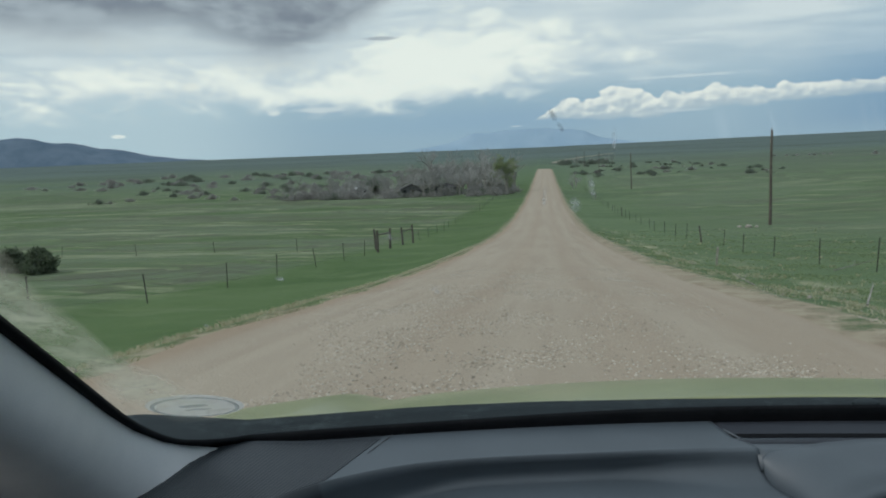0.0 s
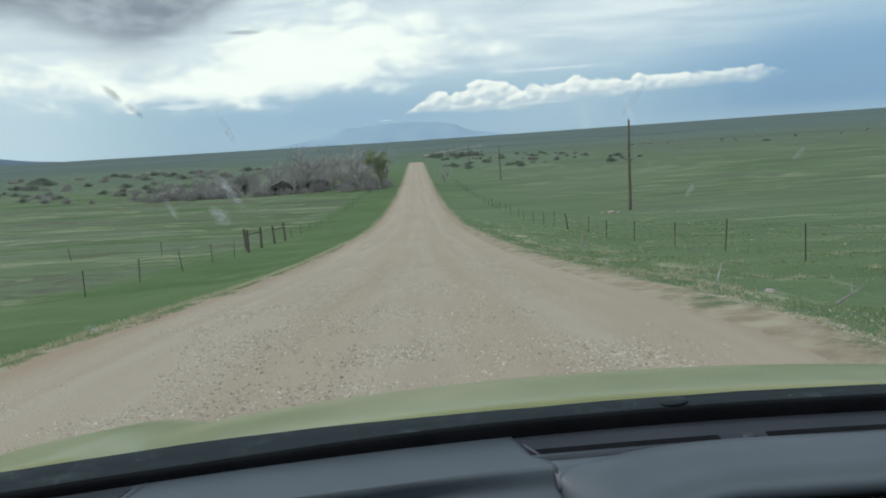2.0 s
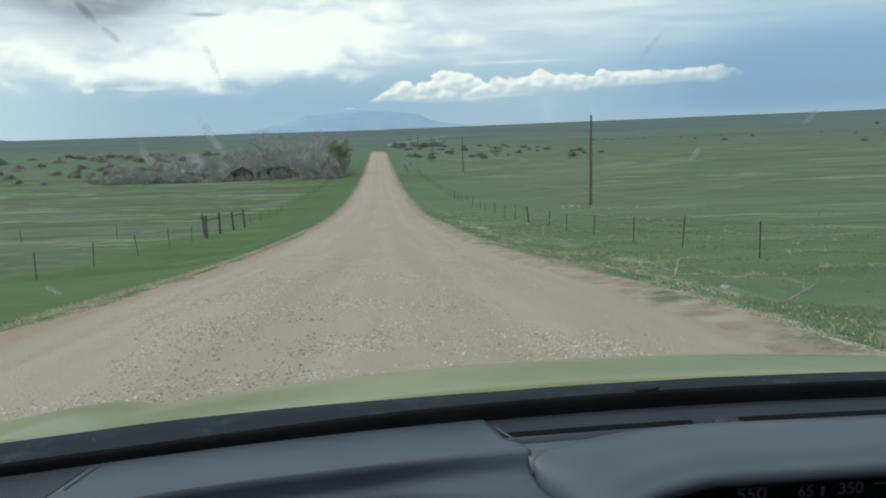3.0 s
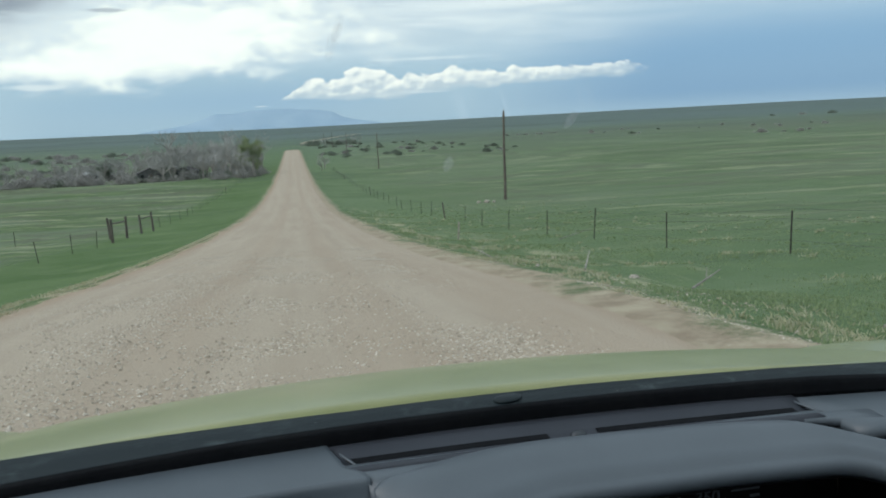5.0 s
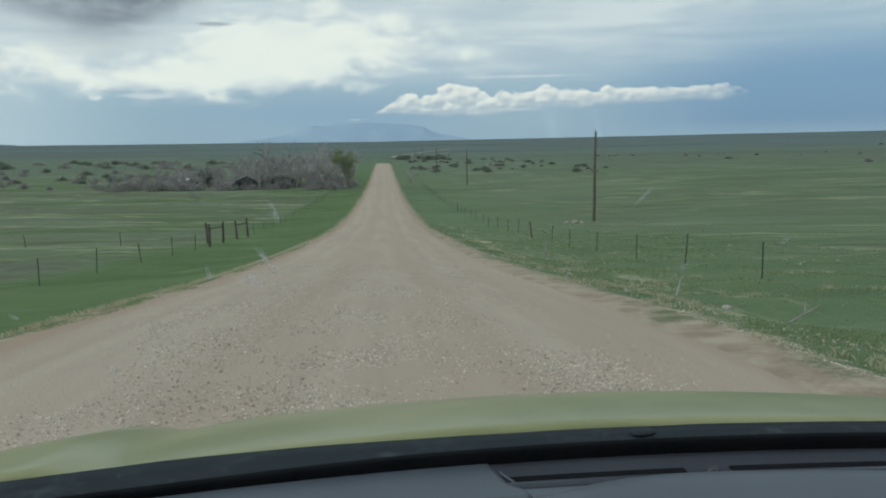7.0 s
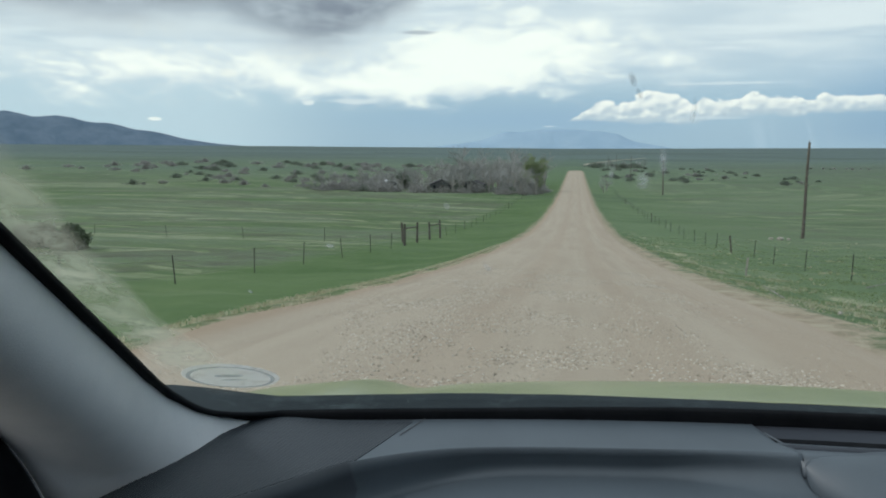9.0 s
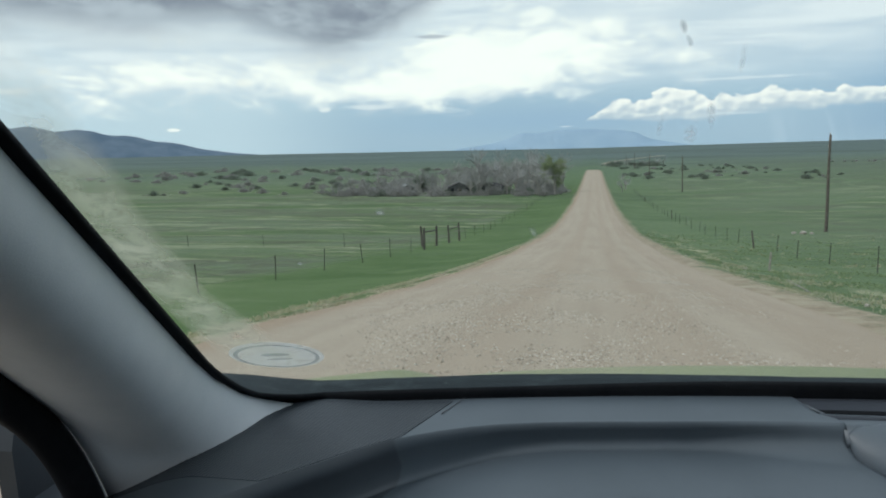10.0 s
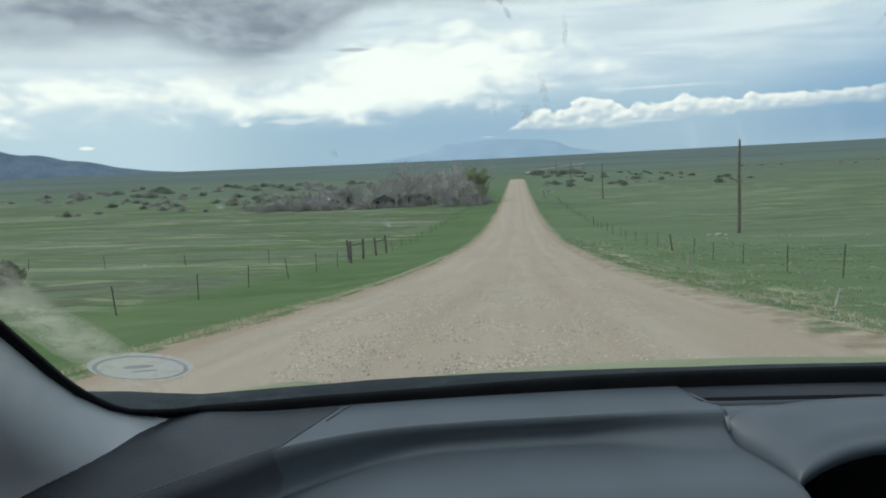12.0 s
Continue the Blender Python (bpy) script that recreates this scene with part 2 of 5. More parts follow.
g = colour_mix(gt, g, (0.118, 0.118, 0.086), g_where.step(0.46, 0.58) * g_patch.step(0.38, 0.56) * wild * 0.9)
g = colour_mix(gt, g, (0.080, 0.120, 0.066), g_long.step(0.46, 0.34) * 0.6)
g = colour_mix(gt, g, (0.340, 0.355, 0.225), g_hay.step(0.51, 0.63) * g_where.step(0.60, 0.45) * (wild + 0.2).clip() * 0.75)
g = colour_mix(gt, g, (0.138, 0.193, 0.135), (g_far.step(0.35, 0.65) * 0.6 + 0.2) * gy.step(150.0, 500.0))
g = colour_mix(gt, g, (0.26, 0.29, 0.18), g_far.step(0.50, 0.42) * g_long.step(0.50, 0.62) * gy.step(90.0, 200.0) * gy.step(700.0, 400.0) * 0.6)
# haze painted in: one blue-grey wash that grows from 300 m outwards
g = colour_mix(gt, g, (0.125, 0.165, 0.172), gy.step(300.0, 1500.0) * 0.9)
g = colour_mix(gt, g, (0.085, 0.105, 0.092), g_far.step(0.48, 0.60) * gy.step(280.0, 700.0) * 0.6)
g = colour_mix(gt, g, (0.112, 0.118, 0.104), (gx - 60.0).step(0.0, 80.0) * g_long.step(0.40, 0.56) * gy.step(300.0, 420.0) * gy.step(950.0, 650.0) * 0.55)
g = colour_mix(gt, g, (0.22, 0.25, 0.155), g_fine.step(0.55, 0.78) * 0.30)
g = colour_mix(gt, g, (0.065, 0.10, 0.048), g_fine.step(0.45, 0.25) * 0.4)
g = colour_mix(gt, g, (0.150, 0.205, 0.088), g_dirt.step(0.48, 0.68) * 0.5)
# straw and earth on the verge
edge = (gx + 0.35).op("ABSOLUTE") - 3.8
g_grit = noise_of(gt, gv, 21.0, 5, 0.75)
verge = (edge * -0.70 + g_dirt * 2.0 + g_fine * 1.6 + (g_grit - 0.5) * 1.2 - 1.35).step(-0.05, 0.50) * gy.step(440.0, 400.0)
earth = colour_mix(gt, colour_mix(gt, (0.30, 0.235, 0.170), (0.44, 0.375, 0.275), g_fine.step(0.35, 0.65)), (0.56, 0.50, 0.40), g_grit.step(0.55, 0.72) * 0.6)
# flattened dry grass lying in drifts beside the road
g_drift = noise_of(gt, obj_vec(gt, 0.75, 0.22, 2.0), 1.0, 6, 0.7, 0.8)
drift = g_drift.step(0.50, 0.62) * g_fine.step(0.32, 0.55) * (edge - 0.6).step(0.0, 1.0) * (edge - 5.0).step(0.0, -2.5) * gx.step(0.0, 1.0) * gy.step(90.0, 50.0)
g = colour_mix(gt, g, colour_mix(gt, (0.36, 0.335, 0.215), (0.55, 0.51, 0.37), g_grit.step(0.35, 0.65)), drift * 0.8)
g = colour_mix(gt, g, earth, verge)
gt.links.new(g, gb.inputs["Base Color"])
bump_of(gt, gb, g_fine, 0.5, 0.06)

# gravel road: pinkish tan, smoother wheel tracks, loose stones between
M_ROAD, rt, rb = material("gravel", 0.93)
rb.inputs["Specular IOR Level"].default_value = 0.15
r_sep = rt.nodes.new("ShaderNodeSeparateXYZ")
rt.links.new(obj_vec(rt), r_sep.inputs[0])
rx_, ry_ = N(rt, r_sep.outputs[0]), N(rt, r_sep.outputs[1])
r_streak = noise_of(rt, obj_vec(rt, 2.2, 0.05, 0.0), 1.0, 4, 0.6)
r_wide = noise_of(rt, obj_vec(rt, 0.6, 0.10, 0.0), 1.0, 5, 0.6)
r_grit = noise_of(rt, obj_vec(rt), 34.0, 4, 0.75)
r_stone = rt.nodes.new("ShaderNodeTexVoronoi")
r_stone.inputs["Scale"].default_value = 26.0
rt.links.new(obj_vec(rt), r_stone.inputs["Vector"])
r_d = N(rt, r_stone.outputs["Distance"])
track = ((rx_ + 1.15).op("ABSOLUTE") - 0.0).step(0.55, 0.15) + ((rx_ - 0.75).op("ABSOLUTE")).step(0.55, 0.15) + (rx_ - 2.3).op("ABSOLUTE").step(0.7, 0.2)
c = colour_mix(rt, (0.415, 0.340, 0.262), (0.490, 0.412, 0.325), (r_streak * 0.45 + r_wide * 0.55).step(0.36, 0.64))
c = colour_mix(rt, c, (0.30, 0.235, 0.175), r_wide.step(0.55, 0.72) * 0.5)
c = colour_mix(rt, c, (0.40, 0.31, 0.23), track.clip() * 0.35)
c = colour_mix(rt, c, (0.55, 0.48, 0.40), r_grit.step(0.55, 0.72) * 0.45)
c = colour_mix(rt, c, (0.20, 0.155, 0.115), r_grit.step(0.45, 0.28) * 0.45)
c = colour_mix(rt, c, (0.34, 0.24, 0.165), (rx_ + 0.35).op("ABSOLUTE").step(3.0, 3.7) * 0.6)
rt.links.new(c, rb.inputs["Base Color"])
bump_of(rt, rb, r_grit * 0.5 + r_d.step(0.0, 0.5) * 0.5, 0.8, 0.02)

M_STONE = random_mix("pebble", (0.32, 0.27, 0.21), (0.68, 0.61, 0.52), 0.9, island=True)
M_GRASS = random_mix("grass blades", (0.245, 0.32, 0.165), (0.35, 0.415, 0.235), 0.8, island=True, leaf=True)
M_STRAW = random_mix("straw", (0.44, 0.42, 0.27), (0.72, 0.69, 0.52), 0.85, island=True, leaf=True)
M_TWIG = random_mix("grey twigs", (0.29, 0.285, 0.27), (0.44, 0.43, 0.41), 0.9)
M_BARK = mottled("grey bark", (0.24, 0.22, 0.20), (0.42, 0.39, 0.35), 3.0, 0.9, 0.5, 0.02)
M_LEAF = random_mix("spring leaves", (0.19, 0.24, 0.12), (0.34, 0.385, 0.20), 0.7, island=True, leaf=True)
M_SHRUB = random_mix("dark shrub leaves", (0.145, 0.175, 0.140), (0.235, 0.265, 0.205), 0.85, island=True, leaf=True)
M_HEDGE = random_mix("dark hedge leaves", (0.080, 0.110, 0.065), (0.150, 0.185, 0.110), 0.85, island=True, leaf=True)
M_SAGE = random_mix("grey shrub leaves", (0.29, 0.28, 0.265), (0.44, 0.425, 0.40), 0.85, island=True, leaf=True)
M_POST = mottled("rusty steel post", (0.032, 0.028, 0.026), (0.075, 0.065, 0.058), 9.0, 0.8, 0.3, 0.004)
M_WOOD = mottled("weathered wood", (0.075, 0.065, 0.055), (0.17, 0.15, 0.125), 6.0, 0.9, 0.5, 0.01)
M_POLE = mottled("old pole wood", (0.085, 0.070, 0.058), (0.17, 0.145, 0.12), 3.0, 0.9, 0.4, 0.01)
M_WIRE = mottled("galvanised wire", (0.14, 0.14, 0.14), (0.25, 0.25, 0.25), 5.0, 0.5, 0.0, 0.001, 0.7)
M_ROCK = mottled("pale stone", (0.28, 0.24, 0.20), (0.50, 0.46, 0.40), 5.0, 0.9, 0.5, 0.02)
# the hill's blue holds the haze of distance, painted into its colour
M_HILL = mottled("far wooded hill with painted haze", (0.115, 0.165, 0.225), (0.165, 0.215, 0.275), 0.012, 0.95, 0.2, 1.0, fine_scale=0.06, spec=0.05)
# mountain coloured close to the sky, pale blue in place of haze
M_PEAK = mottled("far mountain in painted haze", (0.33, 0.45, 0.57), (0.39, 0.51, 0.62), 0.006, 0.95, 0.1, 1.0, fine_scale=0.03, spec=0.02)
M_WALLBOARD = mottled("grey boards", (0.085, 0.085, 0.082), (0.165, 0.163, 0.158), 2.0, 0.9, 0.3, 0.01)
M_ROOFING = mottled("dark roofing", (0.05, 0.045, 0.045), (0.11, 0.10, 0.10), 1.5, 0.8, 0.3, 0.01)
M_PALEROOF = mottled("pale metal roofing", (0.35, 0.36, 0.37), (0.50, 0.50, 0.50), 1.5, 0.5, 0.2, 0.01, 0.3)
M_DARKPANE = mottled("dark window", (0.02, 0.022, 0.025), (0.04, 0.042, 0.045), 1.0, 0.15, 0.0, 0.001)
M_TRACK = mottled("pale earth track", (0.36, 0.31, 0.24), (0.48, 0.42, 0.33), 0.05, 0.95, 0.3, 0.02)

# car materials
M_DASH = mottled("grained grey plastic", (0.072, 0.092, 0.110), (0.084, 0.106, 0.126), 14.0, 0.52, 0.12, 0.0004, fine_scale=900.0, spec=0.8)
M_DASHDARK = mottled("dark grained plastic", (0.032, 0.040, 0.049), (0.043, 0.052, 0.061), 14.0, 0.5, 0.3, 0.0004, fine_scale=900.0, spec=0.5)
M_TRAY = mottled("dark grained tray plastic", (0.036, 0.042, 0.054), (0.044, 0.051, 0.064), 14.0, 0.6, 0.15, 0.0004, fine_scale=900.0, spec=0.4)
M_BLACK = mottled("black rubber", (0.005, 0.006, 0.008), (0.009, 0.010, 0.012), 20.0, 0.75, 0.2, 0.0004, spec=0.15)
M_TRIM = mottled("pale grey pillar trim", (0.72, 0.745, 0.76), (0.77, 0.79, 0.80), 30.0, 0.75, 0.35, 0.0004, fine_scale=700.0, spec=0.25)
M_LINER = mottled("grey headliner", (0.11, 0.115, 0.12), (0.14, 0.145, 0.15), 40.0, 0.95, 0.3, 0.001)
M_SEAT = mottled("charcoal cloth", (0.03, 0.03, 0.033), (0.06, 0.06, 0.064), 60.0, 0.95, 0.4, 0.001)
M_FRIT, ft, fb = material("dusty black glass border", 0.6)
fb.inputs["Specular IOR Level"].default_value = 0.3
f_n = noise_of(ft, obj_vec(ft, 1, 1, 3), 26.0, 6, 0.7, 0.4)
f_s = noise_of(ft, obj_vec(ft), 210.0, 3, 0.6)
ft.links.new(colour_mix(ft, colour_mix(ft, (0.012, 0.020, 0.024), (0.050, 0.066, 0.070), f_n.step(0.50, 0.74)), (0.30, 0.31, 0.30), f_s.step(0.70, 0.78) * f_n.step(0.42, 0.6)), fb.inputs["Base Color"])
M_PAINT, pt, pb = material("yellow-green car paint", 0.38)
p_n = noise_of(pt, obj_vec(pt), 5.0, 5, 0.6)
pt.links.new(colour_mix(pt, (0.235, 0.250, 0.105), (0.295, 0.302, 0.145), p_n.step(0.35, 0.65)), pb.inputs["Base Color"])
pb.inputs["Coat Weight"].default_value = 0.25
pb.inputs["Specular IOR Level"].default_value = 0.3
pb.inputs["Coat Roughness"].default_value = 0.12
M_LCD = mottled("black display lens", (0.004, 0.005, 0.006), (0.007, 0.008, 0.009), 10.0, 0.25, 0.0, 0.0001)
M_DIGIT, dt, db = material("lit display digits", 0.6)
db.inputs["Base Color"].default_value = (0.045, 0.052, 0.060, 1)
db.inputs["Emission Color"].default_value = (0.55, 0.70, 0.78, 1)
db.inputs["Emission Strength"].default_value = 0.008


def film_material(name, colour, amount, noise_scale, lo, hi, seed=0.0, mask=True):
    """Dust or print on glass: scattered light over clear glass."""
    m = bpy.data.materials.new(name)
    m.use_nodes = True
    t = m.node_tree
    t.nodes.clear()
    out = t.nodes.new("ShaderNodeOutputMaterial")
    mix = t.nodes.new("ShaderNodeMixShader")
    clear = t.nodes.new("ShaderNodeBsdfTransparent")
    dust = t.nodes.new("ShaderNodeBsdfDiffuse")
    glow = t.nodes.new("ShaderNodeBsdfTranslucent")
    both = t.nodes.new("ShaderNodeMixShader")
    both.inputs[0].default_value = 0.6
    dust.inputs[0].default_value = glow.inputs[0].default_value = (*colour, 1)
    t.links.new(dust.outputs[0], both.inputs[1])
    t.links.new(glow.outputs[0], both.inputs[2])
    n = noise_of(t, obj_vec(t), noise_scale, 6, 0.65, 0.6 + seed).step(lo, hi) * amount
    if mask:
        att = t.nodes.new("ShaderNodeAttribute")
        att.attribute_name = "cover"
        n = n * N(t, att.outputs["Fac"])
    t.links.new(n.sock, mix.inputs[0])
    t.links.new(clear.outputs[0], mix.inputs[1])
    t.links.new(both.outputs[0], mix.inputs[2])
    t.links.new(mix.outputs[0], out.inputs[0])
    return m


M_DUST = film_material("wiped dust on glass", (0.76, 0.76, 0.60), 0.85, 55.0, 0.15, 0.62)
M_SMEAR = film_material("dried splash on glass", (0.74, 0.78, 0.78), 0.50, 160.0, 0.25, 0.7)
M_BUG = film_material("dark insect mark on glass", (0.14, 0.15, 0.16), 0.42, 160.0, 0.2, 0.6)
M_STICKER = film_material("milky sticker back", (0.74, 0.78, 0.77), 0.72, 60.0, 0.05, 0.55, mask=False)
M_STICKERDARK = film_material("grey sticker print", (0.26, 0.30, 0.30), 0.55, 30.0, -0.6, 0.1, mask=False)

M_GLASS = bpy.data.materials.new("windscreen glass")
M_GLASS.use_nodes = True
t = M_GLASS.node_tree
t.nodes.clear()
g_out, g_mix = t.nodes.new("ShaderNodeOutputMaterial"), t.nodes.new("ShaderNodeMixShader")
g_clear, g_gloss = t.nodes.new("ShaderNodeBsdfTransparent"), t.nodes.new("ShaderNodeBsdfGlossy")
g_clear.inputs[0].default_value = (0.962, 0.995, 0.985, 1)
g_gloss.inputs["Roughness"].default_value = 0.22
g_mix.inputs[0].default_value = 0.022
t.links.new(g_clear.outputs[0], g_mix.inputs[1])
t.links.new(g_gloss.outputs[0], g_mix.inputs[2])
t.links.new(g_mix.outputs[0], g_out.inputs[0])

# ---------------------------------------------------------------- mesh helpers


def mesh_of(name, verts, faces, mat, smooth=False):
    me = bpy.data.meshes.new(name)
    me.from_pydata([tuple(v) for v in verts], [], [tuple(f) for f in faces])
    me.materials.append(mat)
    if smooth:
        me.polygons.foreach_set("use_smooth", [True] * len(me.polygons))
    me.update()
    return me


def part(name, bm, mat, parent, label="", smooth=False):
    """Links a bmesh, or a ready mesh, as one object under a thing."""
    if isinstance(bm, bmesh.types.BMesh):
        bmesh.ops.recalc_face_normals(bm, faces=bm.faces)
        me = bpy.data.meshes.new(name)
        bm.to_mesh(me)
        bm.free()
        me.materials.append(mat)
        if smooth:
            me.polygons.foreach_set("use_smooth", [True] * len(me.polygons))
    else:
        me = bm
    ob = new(name, me)
    ob.parent = parent
    if label:
        tagged(ob, label)
    return ob


def box(bm, lo, hi, bevel=0.0):
    m = Matrix.LocRotScale([(a + b) / 2 for a, b in zip(lo, hi)], None, [b - a for a, b in zip(lo, hi)])
    made = bmesh.ops.create_cube(bm, size=1.0, matrix=m)
    if bevel:
        edges = {e for v in made["verts"] for e in v.link_edges}
        bmesh.ops.bevel(bm, geom=list(edges), offset=bevel, segments=2, affect="EDGES", profile=0.5)


def rod(bm, a, b, r1, r2, sides=6):
    a, b = Vector(a), Vector(b)
    q = (b - a).to_track_quat("Z", "Y").to_matrix().to_4x4()
    bmesh.ops.create_cone(bm, cap_ends=True, segments=sides, radius1=r1, radius2=r2, depth=(b - a).length,
                          matrix=Matrix.Translation((a + b) / 2) @ q)


def grid_faces(nu, nv, flip=False):
    out = []
    for i in range(nu - 1):
        for j in range(nv - 1):
            q = (i * nv + j, (i + 1) * nv + j, (i + 1) * nv + j + 1, i * nv + j + 1)
            out.append(q[::-1] if flip else q)
    return out


def slab(name, pts, nu, nv, mat, thick, smooth=True):
    """A curved sheet of nu x nv points with a thickness, closed all round. thick: a vector from the outer to the inner side."""
    off = np.array(thick)
    P = np.array(pts)
    V = np.concatenate([P, P + off])
    n = nu * nv
    F = grid_faces(nu, nv)
    F += [tuple(v + n for v in f[::-1]) for f in grid_faces(nu, nv)]
    ring = [i * nv for i in range(nu)] + [(nu - 1) * nv + j for j in range(1, nv)] + [i * nv + nv - 1 for i in range(nu - 2, -1, -1)] + [j for j in range(nv - 2, 0, -1)]
    for a, b in zip(ring, ring[1:] + ring[:1]):
        F.append((b, a, a + n, b + n))
    me = mesh_of(name, V, F, mat, smooth)
    bm = bmesh.new()
    bm.from_mesh(me)
    bmesh.ops.recalc_face_normals(bm, faces=bm.faces)
    bm.to_mesh(me)
    bm.free()
    return me


def empty(name, at=(0, 0, 0)):
    ob = new(name)
    ob.location = at
    ob.empty_display_size = 0.2
    return ob


# ---------------------------------------------------------------- the land
PROF_Y = [-4600, -400, -60, 0, 8, 13, 20, 42, 80, 160, 270, 430, 520, 720, 1100, 2000, 3300, 4200, 4900]
PROF_Z = [-20, 6, 4.0, 0, -0.66, -1.20, -1.98, -3.98, -6.65, -9.3, -10.3, -10.6, -11.3, -12.8, -13.1, -9.0, -2.0, 1.35, 0.0]


def pchip(xs, ys):
    """Smooth curve through the points, without overshoot."""
    xs, ys = np.array(xs, float), np.array(ys, float)
    h, d = np.diff(xs), np.diff(ys) / np.diff(xs)
    m = np.zeros(len(xs))
    for i in range(1, len(xs) - 1):
        if d[i - 1] * d[i] > 0:
            w1, w2 = 2 * h[i] + h[i - 1], h[i] + 2 * h[i - 1]
            m[i] = (w1 + w2) / (w1 / d[i - 1] + w2 / d[i])
    m[0], m[-1] = d[0], d[-1]

    def f(x):
        x = np.clip(np.asarray(x, float), xs[0], xs[-1])
        i = np.clip(np.searchsorted(xs, x) - 1, 0, len(xs) - 2)
        s = (x - xs[i]) / h[i]
        return ((1 + 2 * s) * (1 - s) ** 2 * ys[i] + s * (1 - s) ** 2 * h[i] * m[i] + s * s * (3 - 2 * s) * ys[i + 1] + s * s * (s - 1) * h[i] * m[i + 1])
    return f


road_z = pchip(PROF_Y, PROF_Z)
ROAD_L, ROAD_R = -4.15, 3.45


def wave(x, y):
    return (np.sin(x * 0.021 + 1.3) * np.cos(y * 0.017 + 0.4) * 0.5 + np.sin(x * 0.0071 - y * 0.0049 + 2.0) * 0.9)


def land_z(x, y):
    x, y = np.asarray(x, float), np.asarray(y, float)
    far = np.hypot(x * 0.85, y)
    base = np.where(y > 0, road_z(np.where(np.abs(x) > 20, np.maximum(y, 0.25 * y + 0.75 * np.minimum(far, 4900)), y)), road_z(y))
    left = np.maximum(ROAD_L - 0.1 - x, 0)
    right = np.maximum(x - ROAD_R - 0.1, 0)
    side = -0.75 * (1 - np.exp(-left / 2.2)) - 0.45 * (1 - np.exp(-right / 1.6)) + 0.04 * np.exp(-((right - 1.0) / 0.6) ** 2) * (right > 0)
    side = np.where((left == 0) & (right == 0), -0.10, side)
    away = np.clip((np.maximum(left, right) - 12) / 60, 0, 1)
    small = 0.05 * (np.sin(x * 1.7 + y * 0.6) + np.sin(y * 1.3 - x * 0.5)) * (np.maximum(left, right) > 0.6)
    rise = np.clip(right / 2500, 0, 1) * 26 * np.clip(y / 3000, 0, 1)
    near_sky = np.clip(1 - far / 3500, 0, 1)
    return base + side + away * wave(x, y) * (0.3 + 0.7 * near_sky) + small + rise


def spread(lo, hi, first, growth):
    """Steps that grow away from the road."""
    out, s = [], first
    v = 0.0
    while v < hi:
        out.append(v)
        v += s
        s *= growth
    return out + [hi]


ys = [-v for v in spread(0, 4700, 3.0, 1.25)][::-1][:-1] + spread(0, 4800, 0.7, 1.035)
xs_r = [v + ROAD_R + 0.1 for v in spread(0, 4700, 0.4, 1.10)]
xs_l = [ROAD_L - 0.1 - v for v in spread(0, 4700, 0.4, 1.10)][::-1]
xs = xs_l + [-2.5, -0.35, 1.8] + xs_r
GX, GY = np.meshgrid(xs, ys, indexing="ij")
GZ = land_z(GX, GY)
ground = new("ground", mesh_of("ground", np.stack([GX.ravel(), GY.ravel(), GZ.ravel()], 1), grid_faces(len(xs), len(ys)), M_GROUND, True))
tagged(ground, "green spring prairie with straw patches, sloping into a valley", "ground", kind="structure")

# the road: a crowned strip with ragged edges
ry = [v for v in ys if -140 < v < 440]
across = [0.0, 0.02, 0.07, 0.16, 0.3, 0.42, 0.5, 0.58, 0.7, 0.84, 0.93, 0.98, 1.0]
V = []
for y in ry:
    rag_l = 0.16 * math.sin(y * 0.9) * math.sin(y * 0.37 + 1) + 0.10 * noise.noise((y * 0.8, 3.1, 0))
    rag_r = 0.20 * math.sin(y * 0.7 + 2) * math.sin(y * 0.31) + 0.14 * noise.noise((y * 0.8, 7.7, 0))
    z = float(road_z(y))
    for a in across:
        x = ROAD_L + rag_l + a * (ROAD_R + rag_r - ROAD_L - rag_l)
        crown = 0.09 * (1 - (2 * a - 1) ** 2) - 0.10
        rut = -0.018 * (math.exp(-((x + 1.15) / 0.3) ** 2) + math.exp(-((x - 0.75) / 0.3) ** 2))
        berm = 0.05 * math.exp(-((a - 0.96) / 0.025) ** 2) + 0.035 * math.exp(-((a - 0.04) / 0.025) ** 2)
        lip = -0.09 if a in (0.0, 1.0) else 0.0
        V.append((x, y, z + 0.035 + crown + rut + berm + lip + 0.006 * noise.noise((x * 1.5, y * 0.7, 0))))
road = new("road", mesh_of("road", V, grid_faces(len(ry), len(across), True), M_ROAD, True))
tagged(road, "straight tan gravel road with wheel tracks running downhill", "road", kind="structure")


def road_top(x, y):
    a = (x - ROAD_L) / (ROAD_R - ROAD_L)
    return road_z(y) + 0.035 + 0.09 * (1 - (2 * a - 1) ** 2) - 0.10


rng = np.random.default_rng(7)


